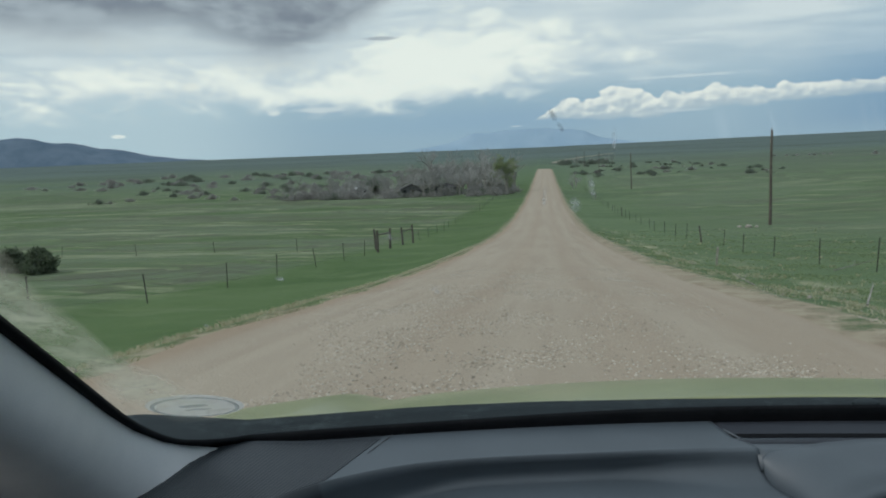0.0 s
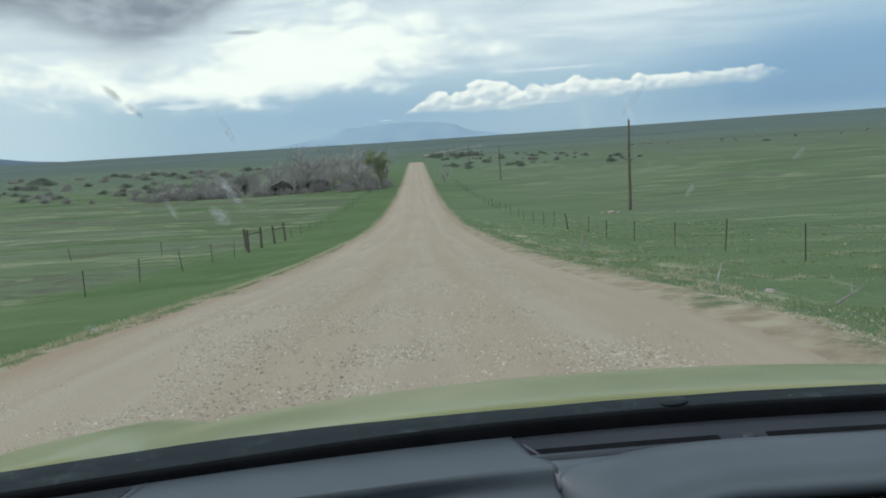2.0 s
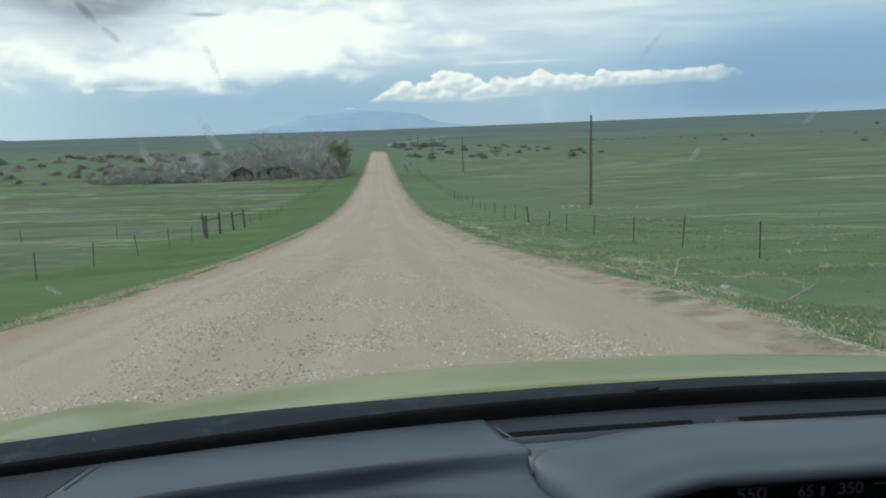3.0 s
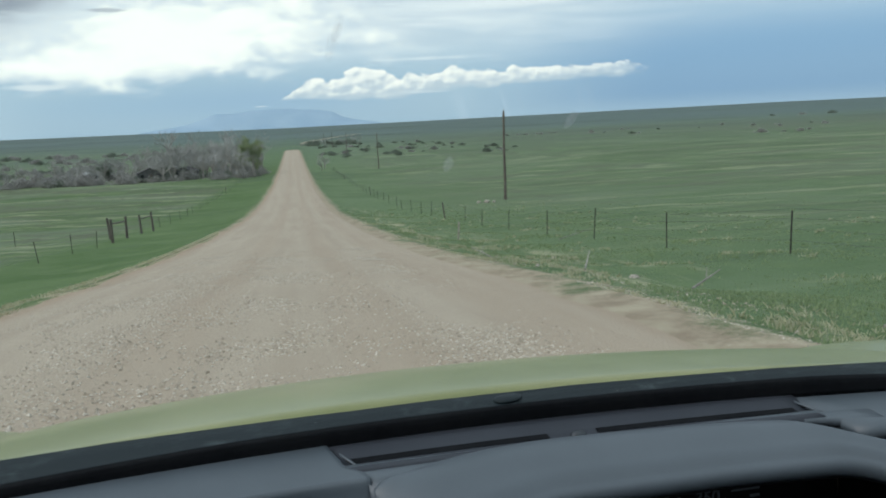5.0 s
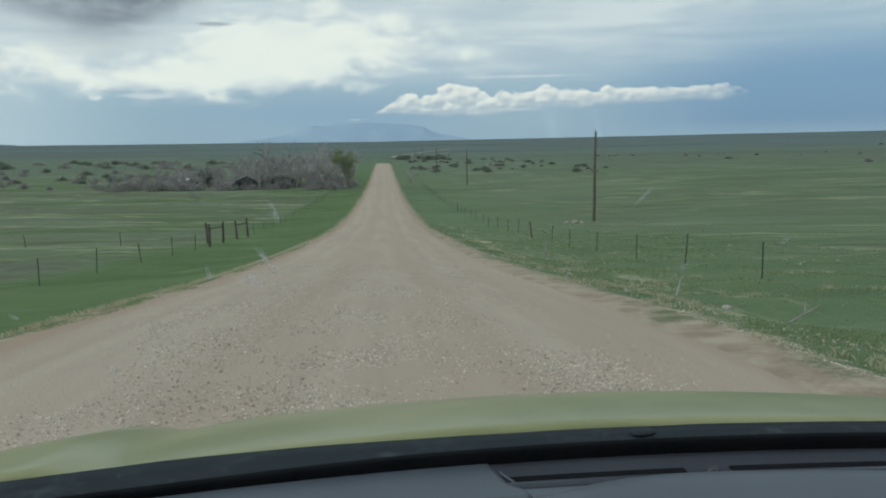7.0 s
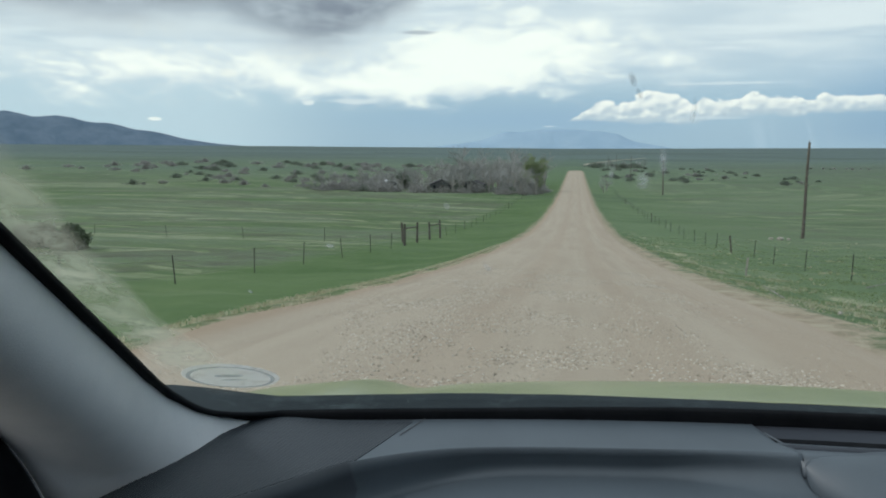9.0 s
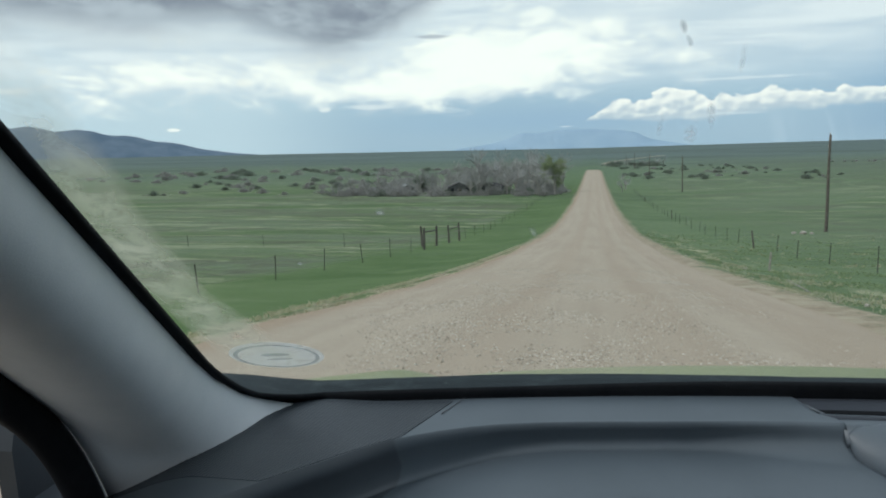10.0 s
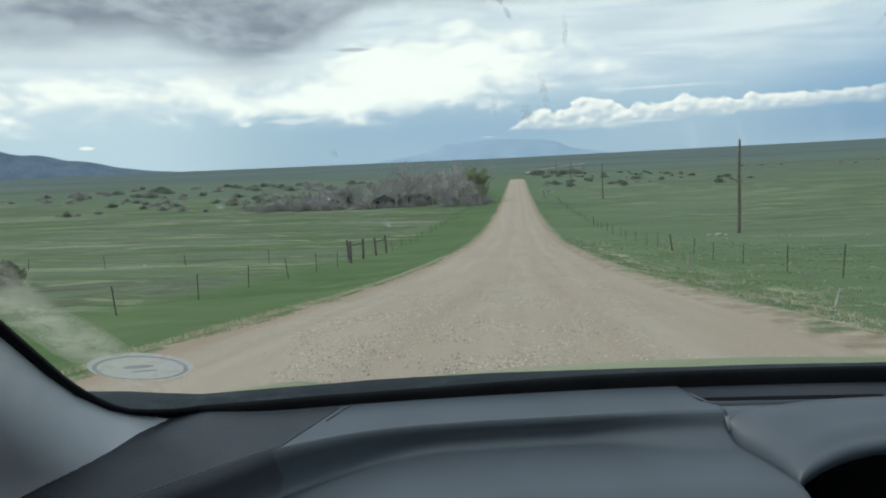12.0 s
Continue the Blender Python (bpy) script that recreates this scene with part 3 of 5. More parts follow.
def pebbles(name, count, x0, x1, y0, y1, size0, size1, top):
    """Loose stones lying on the road, in windrows between the wheel tracks."""
    x = rng.uniform(x0, x1, count)
    y = y0 + (y1 - y0) * rng.random(count) ** 1.5
    band = np.exp(-((x + 0.25) / 0.5) ** 2) + 0.8 * np.exp(-((x + 2.5) / 0.8) ** 2) + 0.6 * np.exp(-((x - 1.6) / 0.4) ** 2) + 0.7 * np.exp(-((x - 3.1) / 0.4) ** 2)
    clump = np.array([noise.noise((a * 0.9, b * 0.40, 0)) + 0.5 * noise.noise((a * 2.1, b * 1.1, 5)) for a, b in zip(x, y)])
    keep = rng.random(count) < (0.12 + 0.6 * band) * np.clip(0.42 + 2.2 * clump, 0.01, 1)
    x, y = x[keep], y[keep]
    n = len(x)
    s = size0 + (size1 - size0) * rng.random(n) ** 2.5
    z = top(x, y)
    base = np.array([(1, 0, 0), (-0.4, 0.9, 0), (-0.5, -0.8, 0), (0.1, 0.1, 0.75), (0.35, -0.1, 0.6)])
    ang = rng.uniform(0, 6.28, n)
    ca, sa = np.cos(ang)[:, None], np.sin(ang)[:, None]
    bx = base[None, :, 0] * ca - base[None, :, 1] * sa
    by = base[None, :, 0] * sa + base[None, :, 1] * ca
    Vv = np.stack([x[:, None] + bx * s[:, None], y[:, None] + by * s[:, None] * 0.8, z[:, None] + base[None, :, 2] * s[:, None] - 0.003], 2).reshape(-1, 3)
    f = np.array([(0, 1, 3), (1, 2, 3), (2, 0, 4), (0, 3, 4), (2, 4, 3)])
    F = (f[None] + 5 * np.arange(n)[:, None, None]).reshape(-1, 3)
    ob = new(name, mesh_of(name, Vv, F, M_STONE))
    return tagged(ob, "loose pale gravel stones scattered on the road", "gravel", kind="stuff")


pebbles("loose_gravel", 330000, ROAD_L + 0.2, ROAD_R - 0.1, 3.5, 24, 0.006, 0.022, road_top)
pebbles("loose_gravel", 50000, ROAD_R - 0.1, ROAD_R + 1.3, 3.5, 20, 0.006, 0.024, lambda x, y: land_z(x, y) + 0.004)


def blades(name, x, y, h0, h1, mat, label, per=4, lean=0.45, width=0.012, lift=0.0):
    """Tufts of grass blades, one tapering blade a triangle pair, rooted on the land."""
    n = len(x) * per
    X = np.repeat(x, per) + rng.normal(0, 0.05, n)
    Y = np.repeat(y, per) + rng.normal(0, 0.05, n)
    Z = land_z(X, Y) - 0.02 + lift
    h = rng.uniform(h0, h1, n)
    a = rng.uniform(0, 6.28, n)
    l = rng.uniform(0.1, lean, n) * h
    far = np.clip(np.hypot(X, Y) / 14, 1, 3.5)
    w = width * far * rng.uniform(0.7, 1.4, n)
    wx, wy = np.cos(a + 1.57) * w, np.sin(a + 1.57) * w
    lx, ly = np.cos(a) * l, np.sin(a) * l
    p = np.stack([np.stack([X - wx, Y - wy, Z], 1), np.stack([X + wx, Y + wy, Z], 1),
                  np.stack([X + lx * 0.35 + wx * 0.7, Y + ly * 0.35 + wy * 0.7, Z + h * 0.6], 1), np.stack([X + lx, Y + ly, Z + h], 1),
                  np.stack([X + lx * 0.35 - wx * 0.7, Y + ly * 0.35 - wy * 0.7, Z + h * 0.6], 1)], 1).reshape(-1, 3)
    k = 5 * np.arange(n)
    F = [tuple(r) for r in np.stack([k, k + 1, k + 2, k + 3, k + 4], 1)]
    return tagged(new(name, mesh_of(name, p, F, mat)), label, "grass", kind="stuff")


def strip_points(n, x0, x1, y0, y1, power=1.8):
    return rng.uniform(x0, x1, n), y0 + (y1 - y0) * rng.random(n) ** power


def meadow_points(n, edge, sign, y0, y1, reach):
    """Thins out away from the road and into the distance, in drifts."""
    x = edge + sign * (0.3 + rng.exponential(reach, n))
    y = y0 + (y1 - y0) * rng.random(n) ** 1.9
    drift = np.array([noise.noise((a * 0.25, b * 0.2, 1.0)) for a, b in zip(x, y)])
    keep = rng.random(n) < np.clip(0.55 + 0.9 * drift, 0.08, 1) * np.clip(1.35 - y / y1, 0, 1)
    return x[keep], y[keep]


rx2, ry2 = meadow_points(28000, ROAD_R + 0.3, 1, 4, 75, 7.0)
blades("meadow_grass", rx2, ry2, 0.02, 0.07, M_GRASS, "fresh green grass on the verge beside the road", 4, 0.7)
cx = np.array([noise.noise((a * 0.6, b * 0.45, 4.0)) for a, b in zip(rx2, ry2)])
sel = (cx > 0.22) & (rng.random(len(cx)) < 0.25)
blades("dry_grass", rx2[sel], ry2[sel], 0.04, 0.12, M_STRAW, "pale dry straw tufts among the green grass", 9, 0.9, 0.006)
ex, ey = strip_points(2200, ROAD_R + 0.05, ROAD_R + 2.3, 4, 45, 1.3)
ck = np.array([noise.noise((b * 0.30, a * 0.9, 9.0)) for a, b in zip(ex, ey)]) > 0.16
blades("dry_grass", ex[ck], ey[ck], 0.02, 0.085, M_STRAW, "straw-coloured dry grass along the road edge", 12, 1.2, 0.006)
ex, ey = strip_points(900, ROAD_L - 0.6, ROAD_L + 0.02, 5, 45, 1.3)
blades("dry_grass", ex, ey, 0.03, 0.09, M_STRAW, "thin dry grass along the gravel edge", 6, 1.1, 0.005)

# far ridges, haze put into their colours: long hill on the left, blue mountain ahead


def ridge(name, a0, a1, dist, depth, height, mat, label, n=120):
    """A long hill with a real back slope, round the viewer at a distance."""
    V = []
    for i in range(n):
        a = a0 + (a1 - a0) * i / (n - 1)
        h = height(a)
        for dd, k in ((0, -0.15), (0.25, 0.45), (0.45, 0.8), (0.6, 1.0), (0.8, 0.75), (1.0, -0.2)):
            r = dist + dd * depth
            wob = 1 + 0.05 * noise.noise((a * 0.9, dd * 3, dist))
            z = (1.3 + h * wob * k) if k > 0 else -14
            V.append((r * math.sin(radians(a)), r * math.cos(radians(a)), z))
    ob = new(name, mesh_of(name, V, grid_faces(n, 6), mat, True))
    return tagged(ob, label, "hill", kind="structure")


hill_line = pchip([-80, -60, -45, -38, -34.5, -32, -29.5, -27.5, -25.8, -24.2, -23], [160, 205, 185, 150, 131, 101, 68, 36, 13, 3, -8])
ridge("backdrop", -80, -23, 4150, 500, lambda a: float(hill_line(a)) * (1 + 0.05 * math.sin(a * 2.1) + 0.03 * noise.noise((a * 1.7, 0, 0))), M_HILL, "long wooded hill on the horizon, distance haze in its blue colour")
peak_line = pchip([-11, -9.8, -7.5, -6.1, -5.0, -4.2, -2.4, -0.5, 0.9, 2.4, 4.1, 6.2, 8], [-10, 8, 34, 62, 95, 92, 106, 108, 100, 90, 42, 12, -10])
ridge("backdrop", -11, 8, 4420, 400, lambda a: float(peak_line(a)) * (1 + 0.05 * noise.noise((a * 1.9, 4, 0))), M_PEAK, "mountain far beyond the plain, painted pale blue as haze")

# ---------------------------------------------------------------- the car
EYE = 1.3            # height of the viewer over the road
CX = 0.29            # the car's middle line
SLOPE = 0.66         # rise of the windscreen towards the seats


def at(x, y, z):
    return (x, y, z + EYE)


def smooth(a, b, v):
    t = max(0.0, min(1.0, (v - a) / (b - a)))
    return t * t * (3 - 2 * t)


def base_y(x):
    """Where the windscreen meets the dashboard."""
    return 0.681 - 0.22 * (x - CX) ** 2


def on_glass(x, z, inward=0.0):
    """A point of the windscreen's inner face; inward: metres towards the seats."""
    return at(x, base_y(x) - (z + 0.25) / SLOPE - inward * 0.55, z - inward * 0.83)


def pillar_x(z):
    """The windscreen's edge on the left, leaning in towards the roof."""
    return -0.395 + 0.26 * (z + 0.25)


car = tagged(empty("car", (CX, 0.2, 0)), "lime green car on the gravel road, seen from its grey cabin", "car")


def car_part(name, me, label="", parent=None):
    ob = new(name, me)
    ob.parent = parent or car
    if parent is None:
        ob.matrix_parent_inverse = Matrix.Translation((-CX, -0.2, 0))
    if label:
        tagged(ob, label)
    return ob


def frange(a, b, n):
    return [a + (b - a) * i / (n - 1) for i in range(n)]


# windscreen
P = []
zs = frange(-0.285, 0.19, 14)
for i in range(29):
    u = i / 28
    for z in zs:
        xl = pillar_x(z) - 0.02
        P.append(on_glass(xl + u * (2 * (CX - xl)), z, -0.004))
windscreen = car_part("windscreen", slab("windscreen", P, 29, 14, M_GLASS, (0, 0.003, 0.004)), "raked clear windscreen with dusty edges")
windscreen.visible_shadow = False


def border_path():
    """The rounded outline of the clear glass: (x, slope distance) and the way inwards."""
    k = math.hypot(1, 1 / SLOPE)
    left = [(pillar_x(z), (z + 0.25) * k) for z in frange(0.19, -0.175, 24)]
    x0, w0 = left[-1]
    corner = []
    x1 = pillar_x(-0.25) + 0.085
    for i in range(1, 14):
        t = i / 14
        cx0, cw0 = pillar_x(-0.25) + 0.005, 0.0
        corner.append(((1 - t) ** 2 * x0 + 2 * t * (1 - t) * cx0 + t * t * x1, (1 - t) ** 2 * w0 + 2 * t * (1 - t) * cw0 + 0))
    low = [(x, 0.0) for x in frange(x1, CX, 20)]
    half = left + corner + low
    return half + [(2 * CX - x, w) for x, w in half[-2::-1]]


K = math.hypot(1, 1 / SLOPE)
PATH = border_path()


def ribbon(name, d0, reach, mat, raise_in, label, select=None, wobble=0.0, upright=False):
    """A band lying on the glass; reach: how far in from its rounded edge it goes at a place."""
    pts = np.array(PATH)
    tan = np.gradient(pts, axis=0)
    tan /= np.linalg.norm(tan, axis=1)[:, None]
    inw = np.stack([-tan[:, 1], tan[:, 0]], 1)
    rows = []
    for q, nrm in zip(pts, inw):
        if select and not select(q):
            continue
        for k in range(4):
            d = d0 + (reach(q) - d0) * k / 3
            g = q + nrm * (d + (wobble * noise.noise((q[0] * 40, q[1] * 40, k)) if k == 3 else 0))
            px, py, pz = on_glass(g[0], g[1] / K - 0.25, raise_in)
            back = 0.95 * g[1] / K / SLOPE * smooth(0.05, 0.0, q[1]) if upright else 0.0
            rows.append(Vector((px, py + back, pz - 0.36 * back)))
    n = len(rows) // 4
    return car_part(name, slab(name, rows, n, 4, mat, (0, -0.002, -0.003)), label)


ribbon("windscreen_seal", 0.0, lambda q: 0.0095 + (0.038 + 0.014 * smooth(-0.18, 0.08, q[0]) * smooth(0.64, 0.50, q[0])) * smooth(0.05, 0.0, q[1]), M_BLACK, 0.003, "black rubber windscreen seal", upright=True)

# dashboard top: a broad pad with a soft step, grained plastic; a seam parts it from the darker end piece
M_PAD, dp, dpb = material("two-tone grained dashboard plastic", 0.52)
dpb.inputs["Specular IOR Level"].default_value = 0.8
d_sep = dp.nodes.new("ShaderNodeSeparateXYZ")
dp.links.new(obj_vec(dp), d_sep.inputs[0])
d_x, d_y = N(dp, d_sep.outputs[0]), N(dp, d_sep.outputs[1])
d_n = noise_of(dp, obj_vec(dp), 14.0, 5)
d_f = noise_of(dp, obj_vec(dp), 900.0, 3)
d_end = (d_x + 0.206 + (d_y * -1.0 + 0.610) * 0.35).step(0.001, -0.001)
d_grain = (d_n * 0.65 + d_f * 0.35).step(0.35, 0.65)
dp.links.new(colour_mix(dp, colour_mix(dp, (0.072, 0.092, 0.110), (0.084, 0.106, 0.126), d_grain), colour_mix(dp, (0.042, 0.053, 0.064), (0.052, 0.064, 0.076), d_grain), d_end), dpb.inputs["Base Color"])
bump_of(dp, dpb, d_f, 0.12, 0.0004)


step_y = pchip([-0.52, -0.40, -0.33, -0.291, -0.228, -0.144, -0.003, 0.093, 0.20], [0.19, 0.318, 0.416, 0.463, 0.530, 0.570, 0.594, 0.606, 0.612])
pad_edge = pchip([0.10, 0.40, 0.45, 0.506, 0.549, 0.575, 0.598, 0.633, 0.68, 0.75], [0.250, 0.194, 0.177, 0.158, 0.144, 0.134, 0.121, 0.114, 0.100, 0.085])


def dash_z(x, y):
    """Height of the dashboard top: a flat shelf, a soft step down, a pad, and the fall towards the seats."""
    s = float(step_y(x))
    z = -0.250 - 0.05 * (base_y(x) - y)
    soft = 0.010 + 0.020 * smooth(0.0, 0.13, x)
    w = min(1.0, max(0.0, (s + 0.001 - y) / soft))
    z -= (0.025 + 0.018 * smooth(-0.10, -0.28, x)) * (1 - (1 - w) ** 2.2)
    z -= 0.05 * smooth(s - 0.078, s - 0.15, y) + 0.12 * smooth(s - 0.14, s - 0.36, y) + 0.25 * smooth(s - 0.33, s - 0.55, y)
    z -= 0.030 * smooth(-0.36, -0.47, x)
    z += 0.005 * math.exp(-((x + 0.325) / 0.04) ** 2) * smooth(0.50, 0.57, y)
    return z


def sheet(name, x_of, y_list, zfun, nx, mat, label, thick=(0, 0, -0.012)):
    P = []
    for i in range(nx):
        u = i / (nx - 1)
        for y in y_list:
            a, b = x_of(y)
            x = a + (b - a) * u
            yy = y if y < 0.70 else base_y(x) + 0.012
            P.append(at(x, yy, zfun(x, yy)))
    return car_part(name, slab(name, P, nx, len(y_list), mat, thick), label)



def pad_rows(x):
    """Rows across the dashboard top, close together at the step."""
    s, e = float(step_y(x)), base_y(x)
    return frange(0.10, s - 0.17, 8) + frange(s - 0.155, s - 0.060, 10) + frange(s - 0.052, s + 0.004, 26) + frange(s + 0.011, e - 0.004, 12) + [e + 0.003]


P = []
NX = 130
for i in range(NX):
    u = i / (NX - 1)
    for j in range(57):
        x = -0.52 + 0.66 * u
        for _ in range(3):
            y = pad_rows(x)[j]
            x = -0.52 + u * (0.52 + float(pad_edge(y)) + 0.013 * smooth(0.632, 0.615, y) - 0.0012)
        s_ = float(step_y(x))
        w = min(1.0, max(0.0, (s_ + 0.001 - y) / (0.010 + 0.020 * smooth(0.0, 0.13, x))))
        under = 0.012 * smooth(0.0, 0.35, w) * (1 - smooth(0.0, 0.055, s_ - y)) * (1 - 0.6 * smooth(0.0, 0.12, x)) * smooth(-0.40, -0.28, x)
        P.append(at(x, y + under, dash_z(x, y)))
car_part("dashboard_pad", slab("dashboard_pad", P, NX, 57, M_PAD, (0, 0.014, -0.012)), "smooth grey padded dashboard top with a soft step")
# darker ribbed grille at the end of the dashboard
P = []
for i in range(120):
    x = -0.425 + 0.224 * i / 119
    for j in range(16):
        xx = x
        for _ in range(4):
            low = max(0.44, float(step_y(xx)) + 0.003)
            y = low + (base_y(x) - 0.012 - low) * j / 15
            xx = x - (0.62 - y) * (0.12 + 0.22 * i / 119)
        P.append(at(xx, y, dash_z(xx, y) + 0.0002 + (0.0004 if i % 2 else 0.0)))
car_part("speaker_grille", slab("speaker_grille", P, 120, 16, M_DASHDARK, (0, 0, -0.0008), smooth=False), "fine dark ribs of the speaker grille")
seam = [(-0.198 - (0.610 - y) * 0.35, y) for y in frange(0.585, 0.625, 6)]
tube_later = [at(x, y, dash_z(x, y) + 0.0008) for x, y in seam]
# dark slot of the side vent near the left end
slot = bmesh.new()
box(slot, at(-0.305, 0.455, -0.312), at(-0.19, 0.475, -0.288), 0.004)
sv = part("side_vent", slot, M_BLACK, car, "black side vent slot", True)
sv.matrix_parent_inverse = Matrix.Translation((-CX, -0.2, 0))

# right-hand side of the dashboard: vent tray, instrument hood, far pad
VX0, VX1 = 0.103, 0.500

P = []
for i in range(30):
    x = VX0 + (VX1 - VX0) * i / 29
    for k, y in enumerate((0.630, 0.642, 0.652, 0.660, 0.668, 0.680)):
        z = (-0.2545, -0.2558, -0.2580, -0.2560, -0.2525, -0.2510)[k]
        P.append(at(x + 0.02 * (0.672 - y), min(y - 0.15 * (x - CX) ** 2, base_y(x) + 0.002), z))
car_part("defroster_tray", slab("defroster_tray", P, 30, 6, M_TRAY, (0, 0, -0.01)), "recessed dark grey defroster tray below the windscreen")


def vent_slot(x0, x1):
    bm = bmesh.new()
    prev = None
    for i in range(11):
        x = x0 + (x1 - x0) * i / 10
        y = 0.6520 - 0.15 * (x - CX) ** 2
        ring = [bm.verts.new(at(x, y + p, q)) for p, q in ((-0.0035, -0.268), (0.0045, -0.268), (0.0045, -0.2562), (-0.0035, -0.2566))]
        if prev:
            for k in range(4):
                bm.faces.new((prev[k], prev[(k + 1) % 4], ring[(k + 1) % 4], ring[k]))
        else:
            bm.faces.new(ring)
        prev = ring
    bm.faces.new(prev)
    ob = part("defroster_slot", bm, M_BLACK, car, "black defroster slot")
    ob.matrix_parent_inverse = Matrix.Translation((-CX, -0.2, 0))
    return ob


vent_slot(0.118, 0.276)
vent_slot(0.317, 0.489)
sensor = bmesh.new()
bmesh.ops.create_uvsphere(sensor, u_segments=16, v_segments=8, radius=0.007, matrix=Matrix.Translation(at(0.300, 0.650, -0.2575)) @ Matrix.Diagonal((1, 0.7, 0.55, 1)))
part("light_sensor", sensor, M_DASHDARK, car, "small round light sensor", True).matrix_parent_inverse = Matrix.Translation((-CX, -0.2, 0))
# pale rims at the tray's ends
for x0, y0, x1, y1 in ((0.1005, 0.681, 0.1225, 0.638), (0.492, 0.672, 0.505, 0.634)):
    bm = bmesh.new()
    rod(bm, at(x0, y0, -0.2540), at(x1, y1, -0.2560), 0.0011, 0.0011, 8)
    part("tray_rim", bm, M_DASH, car, "thin pale rim", True).matrix_parent_inverse = Matrix.Translation((-CX, -0.2, 0))


# instrument hood: a low rounded lobe that starts at the pad's seam and rolls over a dark display
hood_back = pchip([0.0, 0.04, 0.10, 0.20, 0.30, 0.42, 0.62, 0.80, 0.90, 0.96, 1.0], [0.606, 0.614, 0.623, 0.634, 0.642, 0.646, 0.642, 0.634, 0.622, 0.604, 0.575])
hood_lip = pchip([0.0, 0.05, 0.11, 0.20, 0.32, 0.60, 0.85, 1.0], [0.533, 0.539, 0.548, 0.562, 0.573, 0.573, 0.568, 0.535])
hood_right = pchip([0.40, 0.55, 0.60, 0.66], [0.552, 0.531, 0.517, 0.503])
P, Q = [], []
NU, NV = 64, 30
for i in range(NU):
    u = (i / (NU - 1)) ** 1.3
    yb, yl = float(hood_back(u)), float(hood_lip(u))
    left = min(1.0, u / 0.16)
    right = smooth(1.0, 0.86, u)
    last = None
    for j in range(NV):
        v = j / (NV - 1)
        y = yb + (yl - yb) * v
        e = float(pad_edge(y)) + 0.013 * smooth(0.632, 0.615, y) - 0.0008
        x = e + (float(hood_right(y)) - e) * u
        rise = math.sqrt(max(0.0, 1 - (1 - min(1.0, v / 0.42)) ** 2.2))
        dome = -0.2600 + 0.0105 * rise - 0.007 * smooth(0.30, 0.90, v) - 0.007 * smooth(0.72, 1.0, v) ** 2 - 0.008 * (1 - right)
        rim = dash_z(e, y) - 0.002
        k = math.sqrt(max(0.0, 1 - (1 - left) ** 2))
        last = (x, y, min(dome, rim + 0.05) * k + rim * (1 - k))
        P.append(at(*last))
    x, y, z = last
    for dy_, dz_ in ((-0.0022, -0.0018), (-0.0036, -0.0045), (-0.0038, -0.0080), (-0.0020, -0.0115)):
        P.append(at(x, y + dy_, z + dz_))
    for dy_, dz_ in ((-0.0020, -0.0117), (0.008, -0.013), (0.020, -0.015), (0.042, -0.018)):
        Q.append(at(x, y + dy_, z + dz_))
car_part("instrument_hood", slab("instrument_hood", P, NU, NV + 4, M_DASH, (0, 0.003, -0.004)), "rounded grey hood over the central display")
car_part("hood_underside", slab("hood_underside", Q, NU, 4, M_BLACK, (0, 0.002, 0.001)), "black underside of the hood")
# ledge between the tray and the hood
P = []
for i in range(24):
    u = i / 23
    for y in frange(float(hood_back(u ** 1.05)) - 0.005, 0.640, 6):
        e = float(pad_edge(y)) + 0.013 * smooth(0.632, 0.615, y) - 0.003
        P.append(at(e + (0.545 - e) * u, y, min(-0.2556, dash_z(min(0.2, e + (0.545 - e) * u), y) - 0.0008)))
car_part("dashboard_ledge", slab("dashboard_ledge", P, 24, 6, M_DASH, (0, 0, -0.006)), "grey ledge in front of the defroster tray")
# dashboard on the passenger's side: a flat pad behind, a fall below it blackened as shade
pad_left = pchip([0.585, 0.605, 0.622, 0.636, 0.66, 0.72], [0.517, 0.511, 0.507, 0.5055, 0.498, 0.494])
sheet("passenger_pad", lambda y: (float(pad_left(y)), 1.10), frange(0.597, 0.655, 10) + [0.665, 0.71], lambda x, y: -0.2545 - 0.03 * (base_y(x) - y) - 0.004 * smooth(0.603, 0.597, y), 24, M_DASH, "flat grey dashboard pad on the passenger side", (0, 0.002, -0.010))
sheet("passenger_fascia", lambda y: (0.535, 1.10), frange(0.16, 0.60, 14), lambda x, y: -0.274 - 0.05 * (0.60 - y) - 0.2 * smooth(0.5, 0.2, y), 16, M_BLACK, "lower dashboard on the passenger side, its shade put in as black")
sheet("dashboard_bridge", lambda y: (0.118, 0.60), [0.10, 0.3, 0.45, 0.52, 0.60, 0.635], lambda x, y: -0.345 - 0.10 * max(0, 0.60 - y), 12, M_BLACK, "dark dashboard below the central display")
# display under the hood
screen = bmesh.new()
box(screen, at(0.20, 0.6035, -0.345), at(0.50, 0.609, -0.266), 0.002)
display = part("display", screen, M_LCD, car, "black digital instrument display with pale figures")
display.matrix_parent_inverse = Matrix.Translation((-CX, -0.2, 0))


